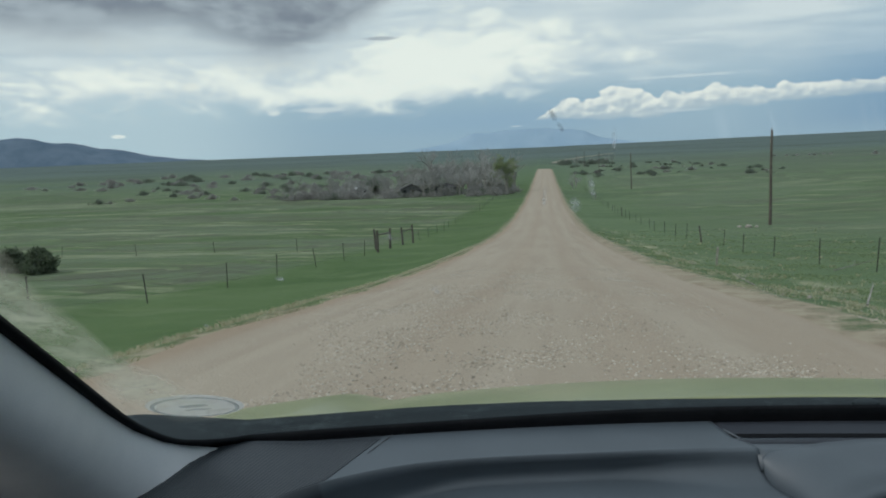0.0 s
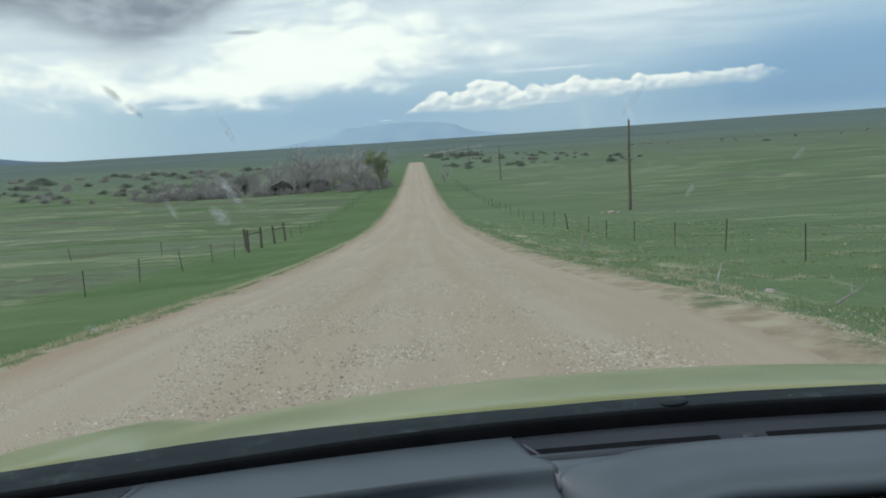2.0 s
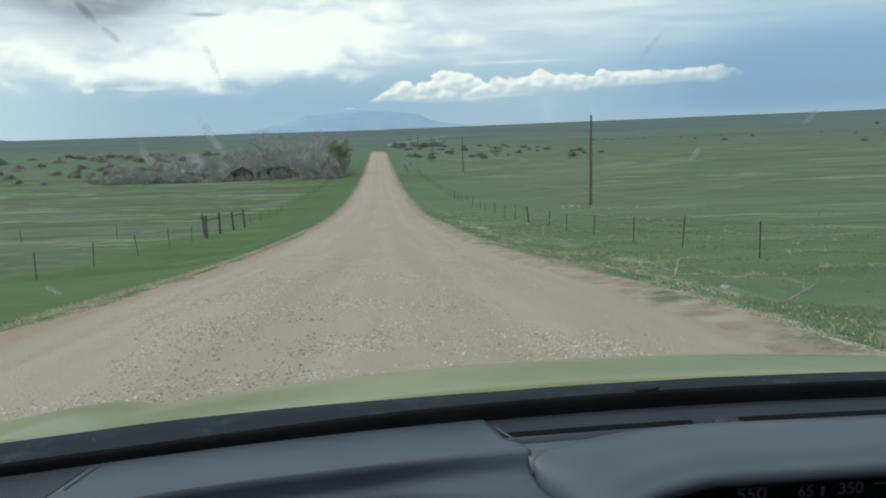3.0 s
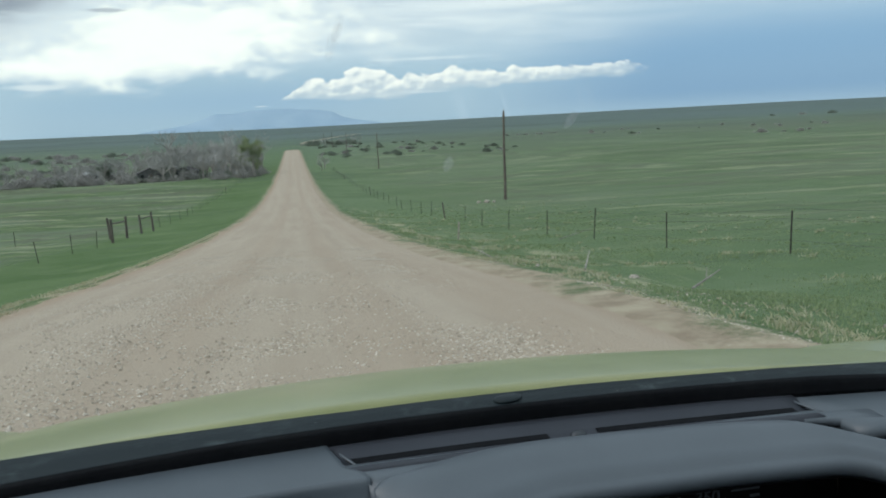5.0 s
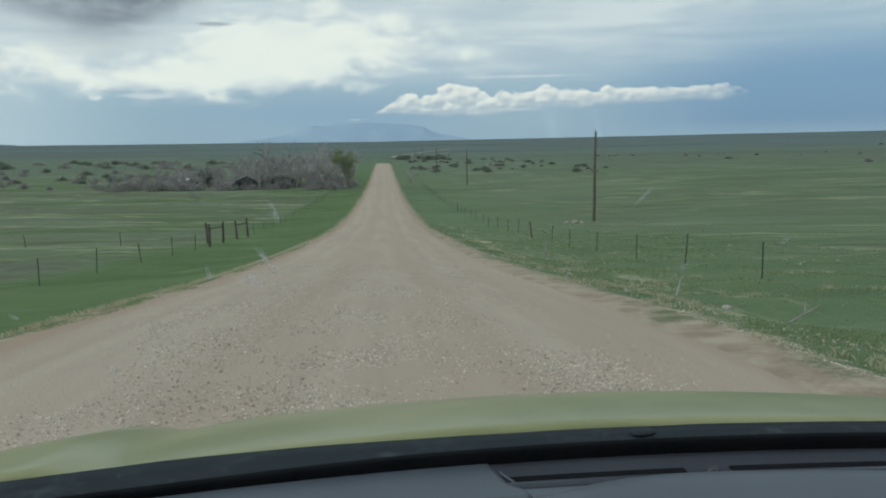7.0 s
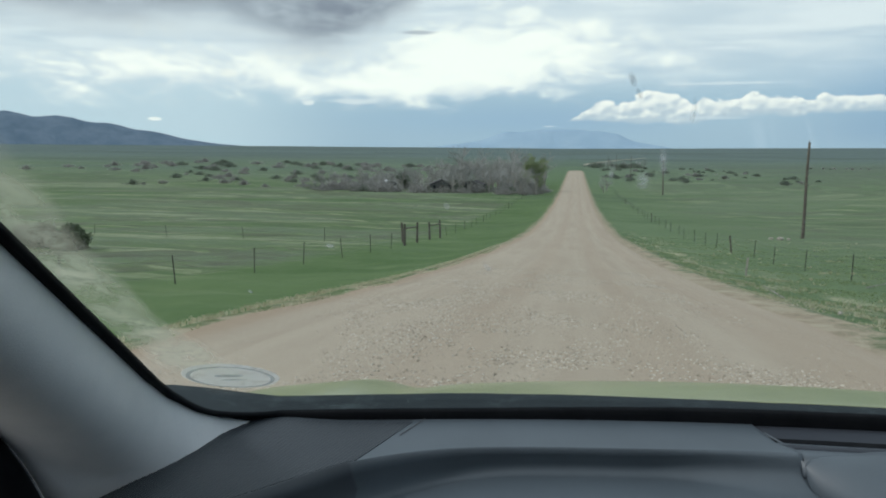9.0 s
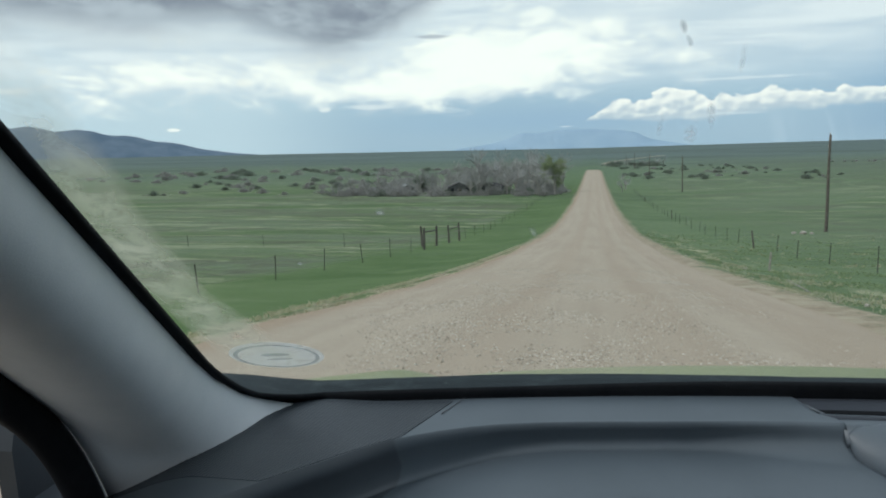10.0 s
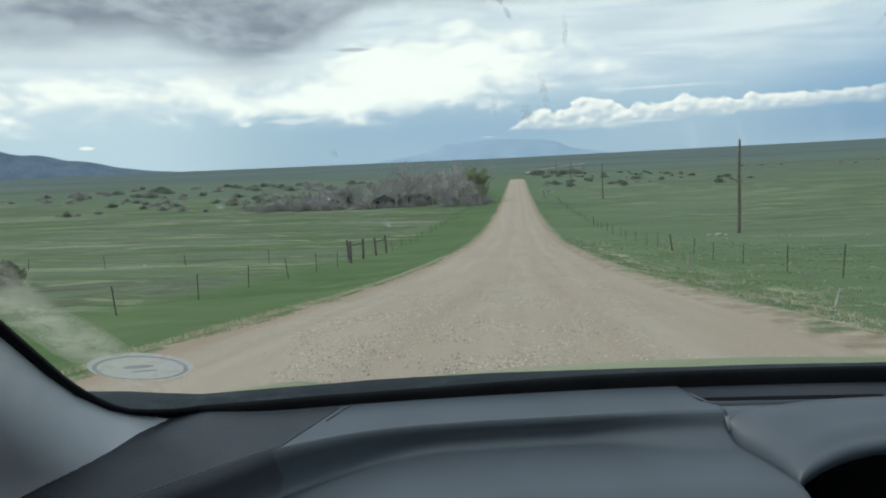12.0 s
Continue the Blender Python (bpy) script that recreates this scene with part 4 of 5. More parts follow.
def writing(text, x, z, size):
    cu = bpy.data.curves.new("figures", "FONT")
    cu.body, cu.size, cu.extrude, cu.align_x = text, size, 0.0004, "CENTER"
    tmp = bpy.data.objects.new("figures", cu)
    scene.collection.objects.link(tmp)
    bpy.context.view_layer.update()
    me = bpy.data.meshes.new_from_object(tmp.evaluated_get(bpy.context.evaluated_depsgraph_get()))
    bpy.data.objects.remove(tmp)
    me.materials.clear()
    me.materials.append(M_DIGIT)
    ob = new("figures", me)
    ob.parent = display
    ob.location = (x, 0.6028, z + EYE)
    ob.rotation_euler = (radians(90), 0, 0)
    tagged(ob, "pale lit figures on the display")
    return ob


FIGURES = (("550", 0.3045, -0.3045, 0.0165), ("65", 0.349, -0.3040, 0.0135), ("350", 0.386, -0.3040, 0.0140))
for text, x, z, size in FIGURES:
    writing(text, x, z, size)
for x0, z0, x1, z1 in ((0.340, -0.2905, 0.364, -0.2885), (0.406, -0.2975, 0.430, -0.2963), (0.3615, -0.3040, 0.3640, -0.2965), (0.422, -0.3040, 0.430, -0.3020)):
    bm = bmesh.new()
    box(bm, at(x0, 0.6024, z0), at(x1, 0.6034, z1))
    ob = part("bar", bm, M_DIGIT, display)

# left front pillar trim, with the door seal behind it
P = []
NS, NW = 30, 22
front_line = [(-0.445, 0.70, -0.335), (-0.409, 0.60, -0.262), (-0.386, 0.50, -0.196), (-0.352, 0.29, -0.055), (-0.318, 0.10, 0.075), (-0.285, -0.07, 0.19)]
rear_line = [(-0.452, 0.47, -0.345), (-0.442, 0.450, -0.290), (-0.440, 0.408, -0.215), (-0.446, 0.346, -0.150), (-0.425, 0.11, 0.02), (-0.385, -0.14, 0.19)]
fx, fy, fz = (pchip(range(6), [p[k] for p in front_line]) for k in range(3))
bx, by, bz = (pchip(range(6), [p[k] for p in rear_line]) for k in range(3))
for i in range(NS):
    s = 5 * i / (NS - 1)
    F = Vector((float(fx(s)), float(fy(s)), float(fz(s))))
    if s > 2.2:
        F = Vector(on_glass(pillar_x(F.z) + 0.003, F.z, 0.0045)) - Vector((0, 0, EYE))
    else:
        low = (2.2 - s) / 2.2 * 37
        gx_, gw_ = PATH[min(36, int(min(low, 12.9)) + 23)]
        nx_, nw_ = PATH[min(36, int(min(low, 12.9)) + 24)]
        f_ = min(low, 12.9) % 1.0
        gx_, gw_ = gx_ + (nx_ - gx_) * f_, gw_ + (nw_ - gw_) * f_
        F = Vector(on_glass(gx_ + 0.003, gw_ / K - 0.25 + 0.002, 0.0045)) - Vector((0, 0, EYE)) - Vector((0, 0, 0.0022)) * max(0.0, low - 13)
    B = Vector((float(bx(s)), float(by(s)), float(bz(s))))
    C = F + Vector((0.012, -0.040, -0.060)) * (1.0 if s > 0.8 else 0.6 + 0.5 * s)
    for j in range(NW):
        v = (j / (NW - 1)) ** 1.2
        q = F * (1 - v) ** 2 + C * (2 * v * (1 - v)) + B * v * v
        P.append(at(*q))
car_part("pillar_trim", slab("pillar_trim", P, NS, NW, M_TRIM, (-0.004, 0.004, -0.002)), "pale grey moulded trim of the left front pillar")
P2 = [at(2 * CX - (x), y, z - EYE) for x, y, z in P]
car_part("pillar_trim", slab("pillar_trim", P2, NS, NW, M_TRIM, (0.004, 0.004, -0.002)), "pale grey moulded trim of the right front pillar")


def tube(name, pts, r, mat, label, sides=10, squash=1.0):
    pts = [Vector(p) for p in pts]
    V, F = [], []
    for i, p in enumerate(pts):
        d = (pts[min(i + 1, len(pts) - 1)] - pts[max(i - 1, 0)]).normalized()
        a = d.cross(Vector((0, 0, 1))).normalized()
        b = d.cross(a)
        for k in range(sides):
            w = 2 * math.pi * k / sides
            V.append(p + a * math.cos(w) * r + b * math.sin(w) * r * squash)
    for i in range(len(pts) - 1):
        for k in range(sides):
            F.append((i * sides + k, i * sides + (k + 1) % sides, (i + 1) * sides + (k + 1) % sides, (i + 1) * sides + k))
    F += [tuple(range(sides))[::-1], tuple((len(pts) - 1) * sides + k for k in range(sides))]
    return car_part(name, mesh_of(name, V, F, mat, True), label)


tube("dashboard_seam", tube_later, 0.0004, M_LINER, "thin pale seam in the dashboard", 6)
seal_pts = [at(float(bx(s)) - 0.010, float(by(s)) - 0.012, float(bz(s))) for s in frange(0, 5, 30)]
tube("door_seal", seal_pts, 0.013, M_BLACK, "black rubber seal along the door opening")
tube("door_seal", [(2 * CX - x, y, z) for x, y, z in seal_pts], 0.016, M_BLACK, "black rubber seal along the door opening")


bm = bmesh.new()
outline = [(0.62, -0.38), (0.435, -0.38), (0.425, -0.24), (0.435, -0.20), (0.47, -0.17), (0.62, -0.26)]
a_, b_ = [[bm.verts.new(at(x, y, z)) for y, z in outline] for x in (-0.505, -0.52)]
for i in range(6):
    bm.faces.new((a_[i], a_[(i + 1) % 6], b_[(i + 1) % 6], b_[i]))
bm.faces.new(a_)
bm.faces.new(b_[::-1])
part("mirror_panel", bm, M_DASHDARK, car, "dark triangular panel at the door's front corner").matrix_parent_inverse = Matrix.Translation((-CX, -0.2, 0))


def cabin_side(sign):
    """Door with its window frame, seen only as the cabin's side."""
    x = lambda v: CX + sign * v
    bm = bmesh.new()
    box(bm, (min(x(0.74), x(0.80)), -0.62, 0.35), (max(x(0.74), x(0.80)), 0.50, EYE - 0.33), 0.02)
    box(bm, (min(x(0.70), x(0.78)), -2.0, 0.35), (max(x(0.70), x(0.78)), -0.66, EYE - 0.30), 0.02)
    box(bm, (min(x(0.68), x(0.75)), -0.72, EYE - 0.33), (max(x(0.68), x(0.75)), -0.58, EYE + 0.22), 0.02)
    box(bm, (min(x(0.68), x(0.75)), -2.0, EYE + 0.16), (max(x(0.68), x(0.75)), -0.05, EYE + 0.24), 0.02)
    ob = part("door", bm, M_DASHDARK, car, "dark inner door panel with an open view outside")
    ob.matrix_parent_inverse = Matrix.Translation((-CX, -0.2, 0))


cabin_side(-1)
cabin_side(1)
bm = bmesh.new()
box(bm, (CX - 0.70, -2.1, EYE + 0.215), (CX + 0.70, 0.0, EYE + 0.255), 0.015)
part("roof_lining", bm, M_LINER, car, "pale grey roof lining").matrix_parent_inverse = Matrix.Translation((-CX, -0.2, 0))
# unseen wall added close behind the viewer to keep rear light off the dashboard
bm = bmesh.new()
box(bm, (CX - 0.74, -0.84, 0.30), (CX + 0.74, -0.76, EYE + 0.22), 0.02)
part("unseen_light_wall", bm, M_SEAT, car, "unseen charcoal wall behind the viewer, blocks light from the rear").matrix_parent_inverse = Matrix.Translation((-CX, -0.2, 0))
bm = bmesh.new()
box(bm, (CX - 0.76, -2.1, 0.28), (CX + 0.76, 0.75, 0.34), 0.02)
part("cabin_floor", bm, M_SEAT, car, "charcoal cabin floor").matrix_parent_inverse = Matrix.Translation((-CX, -0.2, 0))
bm = bmesh.new()
box(bm, (CX - 0.76, 0.70, 0.30), (CX + 0.76, 0.76, EYE - 0.29), 0.02)
part("bulkhead", bm, M_BLACK, car, "black bulkhead below the windscreen").matrix_parent_inverse = Matrix.Translation((-CX, -0.2, 0))


# bonnet outside
def bonnet_z(x, y):
    u = x - CX
    z = -0.366 - 0.31 * (y - 1.2) - 0.24 * (y - 1.2) ** 2 - 0.050 * u * u - 0.10 * smooth(0.78, 0.88, abs(u))
    return z + 0.016 * smooth(0.60, 0.66, abs(u) - 0.05 * (y - 1.2)) - 0.004 * math.exp(-((abs(u) - 0.58) / 0.03) ** 2)


P = []
for i in range(65):
    u = i / 64
    for y in frange(0.84, 1.95, 26):
        half = 0.88 - 0.16 * smooth(1.3, 1.95, y)
        x = CX - half + 2 * half * u
        P.append(at(x, y - 0.10 * abs((x - CX) / 0.78) ** 2.2, bonnet_z(x, y)))
car_part("bonnet", slab("bonnet", P, 65, 26, M_PAINT, (0, 0, -0.02)), "lime green bonnet with low ridges")
P = []
for i in range(41):
    x = CX - 0.80 + 1.60 * i / 40
    wide = 0.072 + 0.055 * smooth(0.62, 0.78, abs(x - CX))
    for dy_, z in ((0.002, -0.272), (0.014, -0.264), (0.45 * wide + 0.01, -0.259), (0.85 * wide, -0.2535), (wide, -0.2500), (wide + 0.006, -0.254), (wide + 0.008, -0.275)):
        P.append(at(x, base_y(x) + dy_, z - 0.0036 * smooth(-0.15, 0.18, x) + 0.0008 * noise.noise((x * 25, dy_ * 60, 0))))
car_part("cowl", slab("cowl", P, 41, 7, M_FRIT, (0, 0, -0.006)), "dusty dark grey plastic cowl below the windscreen")
# wiper parked low behind the cowl's edge, with its pivot cap
wip = []
for i in range(24):
    x = 0.30 + 0.60 * i / 23
    wip.append(at(x, base_y(x) + 0.086, -0.2635))
tube("wiper", wip, 0.0030, M_FRIT, "black wiper blade resting on the cowl", 8)
cap = bmesh.new()
bmesh.ops.create_uvsphere(cap, u_segments=20, v_segments=10, radius=0.013, matrix=Matrix.Translation(at(0.268, base_y(0.268) + 0.064, -0.2568)) @ Matrix.Rotation(radians(12), 4, "Z") @ Matrix.Diagonal((1.1, 0.7, 0.25, 1)))
part("wiper_pivot", cap, M_FRIT, car, "dusty black cap over the wiper pivot", True).matrix_parent_inverse = Matrix.Translation((-CX, -0.2, 0))
P = []
for i in range(16):
    x = 0.275 + 0.62 * i / 15
    rise = smooth(0.275, 0.30, x)
    for dy_, z in ((0.022, -0.2640), (0.040, -0.2585 + 0.0006 * rise), (0.066, -0.2535 + 0.0006 * rise), (0.071, -0.2510 + 0.0006 * rise), (0.076, -0.256)):
        P.append(at(x, base_y(x) + dy_, z - 0.0030))
car_part("cowl_panel", slab("cowl_panel", P, 16, 5, M_FRIT, (0, 0, -0.003)), "raised dark grey panel on the cowl")

# sticker on the glass


def glass_patch(name, x0, z0, rx_, rz_, mat, label, inward, segs=40, turn=0.0, cover=None, parent=None, inner=0.0):
    """A thin oval or ring on the inner face of the windscreen."""
    V, F, C = [], [], []
    rings = 6
    for r in range(rings + 1):
        f = inner + (1 - inner) * r / rings
        for k in range(segs):
            a = 2 * math.pi * k / segs
            ex, ez = f * rx_ * math.cos(a), f * rz_ * math.sin(a)
            px, pz = ex * math.cos(turn) - ez * math.sin(turn), ex * math.sin(turn) + ez * math.cos(turn)
            V.append(on_glass(x0 + px, z0 + pz, inward))
            C.append(1 - (r / rings) ** 2)
    for r in range(rings):
        for k in range(segs):
            F.append((r * segs + k, r * segs + (k + 1) % segs, (r + 1) * segs + (k + 1) % segs, (r + 1) * segs + k))
    me = mesh_of(name, V, F, mat)
    att = me.attributes.new("cover", "FLOAT", "POINT")
    att.data.foreach_set("value", C)
    ob = new(name, me)
    ob.parent = windscreen
    if label:
        tagged(ob, label)
    ob.visible_shadow = False
    return ob


SX, SZ = -0.314, -0.173
glass_patch("sticker", SX, SZ, 0.0335, 0.0165, M_STICKER, "oval milky sticker stuck in the corner of the glass", 0.0025, inner=0.0)
glass_patch("sticker_ring", SX, SZ, 0.0305, 0.0146, M_STICKERDARK, "thin grey ring printed on the sticker", 0.0035, inner=0.90)
glass_patch("sticker_bar", SX, SZ - 0.0032, 0.0095, 0.0010, M_STICKERDARK, "thin grey bar printed on the sticker", 0.0035)
glass_patch("sticker_bar", SX, SZ + 0.0022, 0.0105, 0.0019, M_STICKERDARK, "grey bar printed on the sticker", 0.0035)

# wiped dust along the pillar
V, F, C = [], [], []
for i in range(60):
    z = 0.10 - 0.30 * i / 59
    for k in range(9):
        f = k / 8
        wid = 0.043 + 0.010 * noise.noise((z * 30, 1, 0)) - 0.010 * smooth(0.0, 0.1, z) + 0.016 * smooth(-0.09, -0.16, z)
        x = pillar_x(z) + 0.016 - 0.013 * smooth(-0.17, -0.08, z) + f * wid + max(0.0, -z - 0.155) * 0.9 * (0.5 + 0.5 * f)
        V.append(on_glass(x, z, 0.0012))
        C.append((math.sin(min(1.0, f * 1.1 + 0.05) * math.pi) ** 0.7) * smooth(-0.205, -0.165, z) * (0.25 + 0.75 * smooth(0.03, -0.06, z)) * (0.75 + 0.5 * noise.noise((z * 60, f * 3, 2))))
me = mesh_of("dust_smear", V, grid_faces(60, 9), M_DUST)
me.attributes.new("cover", "FLOAT", "POINT").data.foreach_set("value", C)
dust = new("dust_smear", me)
dust.parent = windscreen
tagged(dust, "beige wiped dust along the glass edge")
dust.visible_shadow = False

# dried splashes and insect marks on the glass: place, size, lean, dark or pale
MARKS = ((0.321, -0.2115, 0.0008, 0.0034, -0.75, 0), (0.4212, -0.2030, 0.0008, 0.0046, -0.95, 0), (0.3235, -0.2090, 0.0006, 0.0015, -0.5, 0), (-0.0185, 0.0140, 0.0012, 0.0058, 0.10, 0),
         (-0.026, -0.006, 0.0018, 0.0085, 0.25, 0), (-0.033, -0.015, 0.0035, 0.0045, 0.3, 0), (-0.047, -0.011, 0.0014, 0.0050, -0.1, 0),
         (-0.043, 0.0240, 0.0013, 0.0028, 0.5, 1), (-0.040, 0.0195, 0.0011, 0.0024, 0.6, 1),
         (0.140, -0.018, 0.0022, 0.0030, 0.1, 0), (0.104, 0.015, 0.0014, 0.0050, -0.35, 0), (0.174, -0.006, 0.0020, 0.0030, 0.0, 0),
         (-0.122, -0.028, 0.0018, 0.0024, 0.0, 0), (-0.109, -0.066, 0.0022, 0.0040, 0.4, 0), (-0.187, -0.052, 0.0030, 0.0022, 0.4, 0), (-0.247, -0.085, 0.0018, 0.0018, 0.0, 0))
for x0, z0, a, b, turn, dark in MARKS:
    glass_patch("glass_mark", x0, z0, a, b, M_BUG if dark else M_SMEAR, "dark insect mark on the glass" if dark else "pale dried splash on the glass", 0.002, 16, turn)


def wheel(x, y):
    """Road wheel: tyre and rim."""
    r, z0 = 0.31, float(road_top(x, y)) + 0.305
    bm = bmesh.new()
    prof = [(0.20, -0.085), (0.285, -0.095), (0.308, -0.06), (0.31, 0.0), (0.308, 0.06), (0.285, 0.095), (0.20, 0.085)]
    rings = []
    for k in range(32):
        a = 2 * math.pi * k / 32
        rings.append([bm.verts.new((x + w, y + q * math.cos(a), z0 + q * math.sin(a))) for q, w in prof])
    for k in range(32):
        for j in range(6):
            bm.faces.new((rings[k][j], rings[k][j + 1], rings[(k + 1) % 32][j + 1], rings[(k + 1) % 32][j]))
    ob = part("wheel", bm, M_BLACK, car, "black road tyre with a grey rim", True)
    ob.matrix_parent_inverse = Matrix.Translation((-CX, -0.2, 0))
    bm = bmesh.new()
    rod(bm, (x - 0.07, y, z0), (x + 0.07, y, z0), 0.205, 0.205, 24)
    part("rim", bm, M_WIRE, ob, "grey wheel rim", False)


for sx in (-0.70, 0.70):
    wheel(CX + sx, 1.25)
    wheel(CX + sx, -1.35)
for sx in (-1, 1):
    bm = bmesh.new()
    xa, xb = sorted((CX + sx * 0.795, CX + sx * 0.755))
    box(bm, (xa, 0.52, 0.28), (xb, 0.91, 0.72), 0.015)
    part("wing", bm, M_PAINT, car, "lime green front wing").matrix_parent_inverse = Matrix.Translation((-CX, -0.2, 0))
bm = bmesh.new()
box(bm, (CX - 0.72, 1.86, 0.26), (CX + 0.72, 1.93, 0.46), 0.03)
part("bumper", bm, M_PAINT, car, "lime green front bumper").matrix_parent_inverse = Matrix.Translation((-CX, -0.2, 0))

# ---------------------------------------------------------------- fences


def leaning(rnd, amount=3.0):
    return Matrix.Rotation(radians(rnd.uniform(-amount, amount)), 4, "Y") @ Matrix.Rotation(radians(rnd.uniform(-amount, amount)), 4, "X")


def steel_post_mesh():
    bm = bmesh.new()
    box(bm, (-0.017, -0.004, -0.25), (0.017, 0.004, 1.02))
    box(bm, (-0.004, 0.004, -0.25), (0.004, 0.028, 1.02))
    for k in range(8):
        box(bm, (-0.007, -0.010, 0.25 + k * 0.1), (0.007, -0.004, 0.275 + k * 0.1))
    me = bpy.data.meshes.new("post")
    bm.to_mesh(me)
    bm.free()
    me.materials.append(M_POST)
    return me


def wood_post_mesh(h, r, name="wooden_post"):
    bm = bmesh.new()
    sides, V = 9, []
    rnd = random.Random(int(h * 100))
    rows = 6
    prev = None
    for i in range(rows):
        z = -0.3 + (h + 0.3) * i / (rows - 1)
        ring = [bm.verts.new((r * (1 + rnd.uniform(-0.1, 0.1)) * (1 - 0.1 * i / rows) * math.cos(2 * math.pi * k / sides) + 0.012 * math.sin(i),
                              r * (1 + rnd.uniform(-0.1, 0.1)) * math.sin(2 * math.pi * k / sides), z + (rnd.uniform(-0.02, 0.02) if i == rows - 1 else 0))) for k in range(sides)]
        if prev:
            for k in range(sides):
                bm.faces.new((prev[k], prev[(k + 1) % sides], ring[(k + 1) % sides], ring[k]))
        else:
            bm.faces.new(ring[::-1])
        prev = ring
    bm.faces.new(prev)
    me = bpy.data.meshes.new(name)
    bm.to_mesh(me)
    bm.free()
    me.materials.append(M_WOOD)
    return me


STEEL, WOODEN = steel_post_mesh(), wood_post_mesh(1.12, 0.055)


def wires(spans, heights, parent, sag=0.02):
    """One wire mesh for each height, hung from post to post."""
    for h in heights:
        V, F = [], []
        for a, b in spans:
            for i in range(4):
                p, q = [a.lerp(b, t / 4) + Vector((0, 0, h - sag * 4 * (t / 4) * (1 - t / 4))) for t in (i, i + 1)]
                k = len(V)
                for c in (p, q):
                    for ang in (0.5, 2.6, 4.7):
                        V.append(c + Vector((math.cos(ang), 0, math.sin(ang))) * 0.004)
                F += [(k, k + 1, k + 4, k + 3), (k + 1, k + 2, k + 5, k + 4), (k + 2, k, k + 3, k + 5)]
        ob = new("wire", mesh_of("wire", V, F, M_WIRE))
        ob.parent = parent


def fence(name, x0, first, gap, count, label, seed, skip=(), wooden=()):
    rnd = random.Random(seed)
    root = tagged(empty(name), label, "fence")
    spots = []
    for i in range(count):
        y = first + i * gap + rnd.uniform(-0.35, 0.35)
        x = x0 + rnd.uniform(-0.15, 0.15)
        p = Vector((x, y, float(land_z(x, y))))
        spots.append(p)
        if i in skip:
            continue
        ob = new("post", WOODEN if i in wooden else STEEL)
        ob.parent = root
        s = rnd.uniform(0.9, 1.06)
        ob.matrix_local = Matrix.Translation(p) @ leaning(rnd, 9.0 if rnd.random() < 0.3 else 3.0) @ Matrix.Diagonal((1.0, 1.0, s, 1)) @ Matrix.Rotation(rnd.uniform(-0.3, 0.3), 4, "Z")
    wires(list(zip(spots, spots[1:])), (0.28, 0.52, 0.74, 0.94), root)
    return root


fence("wire_fence", 10.1, -13.0, 5.5, 42, "wire fence with thin leaning steel posts beside the gravel road", 3, wooden=(2, 12, 22, 32))
fence("wire_fence", -12.0, -12.0, 5.7, 42, "wire fence with thin steel posts in the green grass", 5, skip=(12, 13, 14), wooden=(27, 36))
# a second line that runs off into the meadow
cross = tagged(empty("wire_fence"), "short wire fence leading away into the meadow", "fence")
rnd = random.Random(9)
spots = []
for i in range(4):
    x, y = -12.4 - 7.0 * (i + 1), 59 + 0.6 * i
    p = Vector((x, y, float(land_z(x, y))))
    spots.append(p)
    ob = new("post", STEEL)
    ob.parent = cross
    ob.matrix_local = Matrix.Translation(p) @ leaning(rnd, 5) @ Matrix.Diagonal((1.2, 1.2, 1, 1))
wires(list(zip(spots, spots[1:])), (0.35, 0.65, 0.92), cross)


def brace(name, spots, label, rails):
    """Stout wooden posts with rails: the corner brace beside a gate."""
    root = tagged(empty(name), label, "gate")
    me = wood_post_mesh(1.55, 0.095)
    for i, (x, y) in enumerate(spots):
        ob = new("post", me)
        ob.parent = root
        ob.matrix_local = Matrix.Translation((x, y, float(land_z(x, y)))) @ leaning(random.Random(i), 3.0)
    for a, b in rails:
        bm = bmesh.new()
        pa, pb = [Vector((spots[k][0], spots[k][1], float(land_z(*spots[k])) + 1.22)) for k in (a, b)]
        rod(bm, pa, pb, 0.055, 0.05, 8)
        part("rail", bm, M_WOOD, root)
    return root


brace("gate_posts", [(-12.0, 54.5), (-13.0, 58.5), (-12.1, 59.5), (-12.3, 66.0), (-12.0, 69.5)], "dark weathered wooden gate posts with a brace rail", ((0, 2), (3, 4)))

# ---------------------------------------------------------------- utility poles


def utility_pole():
    root = tagged(empty("utility_pole"), "tall bare brown wooden utility pole standing in the meadow", "pole", "poles along the road")
    bm = bmesh.new()
    prev = None
    for i in range(10):
        z = -0.4 + 9.6 * i / 9
        r = 0.165 - 0.06 * i / 9
        ring = [bm.verts.new((r * math.cos(2 * math.pi * k / 12) + 0.02 * math.sin(i * 0.8), r * math.sin(2 * math.pi * k / 12), z)) for k in range(12)]
        if prev:
            for k in range(12):
                bm.faces.new((prev[k], prev[(k + 1) % 12], ring[(k + 1) % 12], ring[k]))
        prev = ring
    bm.faces.new(prev)
    part("shaft", bm, M_POLE, root, "", True)
    for z, s in ((9.25, 1), (8.1, -1)):
        bm = bmesh.new()
        rod(bm, (0, 0, z - 0.08), (0, 0, z + 0.05), 0.03, 0.03, 8)
        rod(bm, (0, 0, z + 0.03), (0, 0, z + 0.14), 0.055, 0.035, 10)
        ob = part("insulator", bm, M_ROCK, root, "pale grey insulator", True)
        ob.location = (0.13 * s if z < 9 else 0.0, 0, 0)
    bm = bmesh.new()
    box(bm, (-0.04, -0.20, 1.5), (0.04, -0.155, 1.75), 0.01)
    part("tag_plate", bm, M_WIRE, root, "small metal tag")
    return root


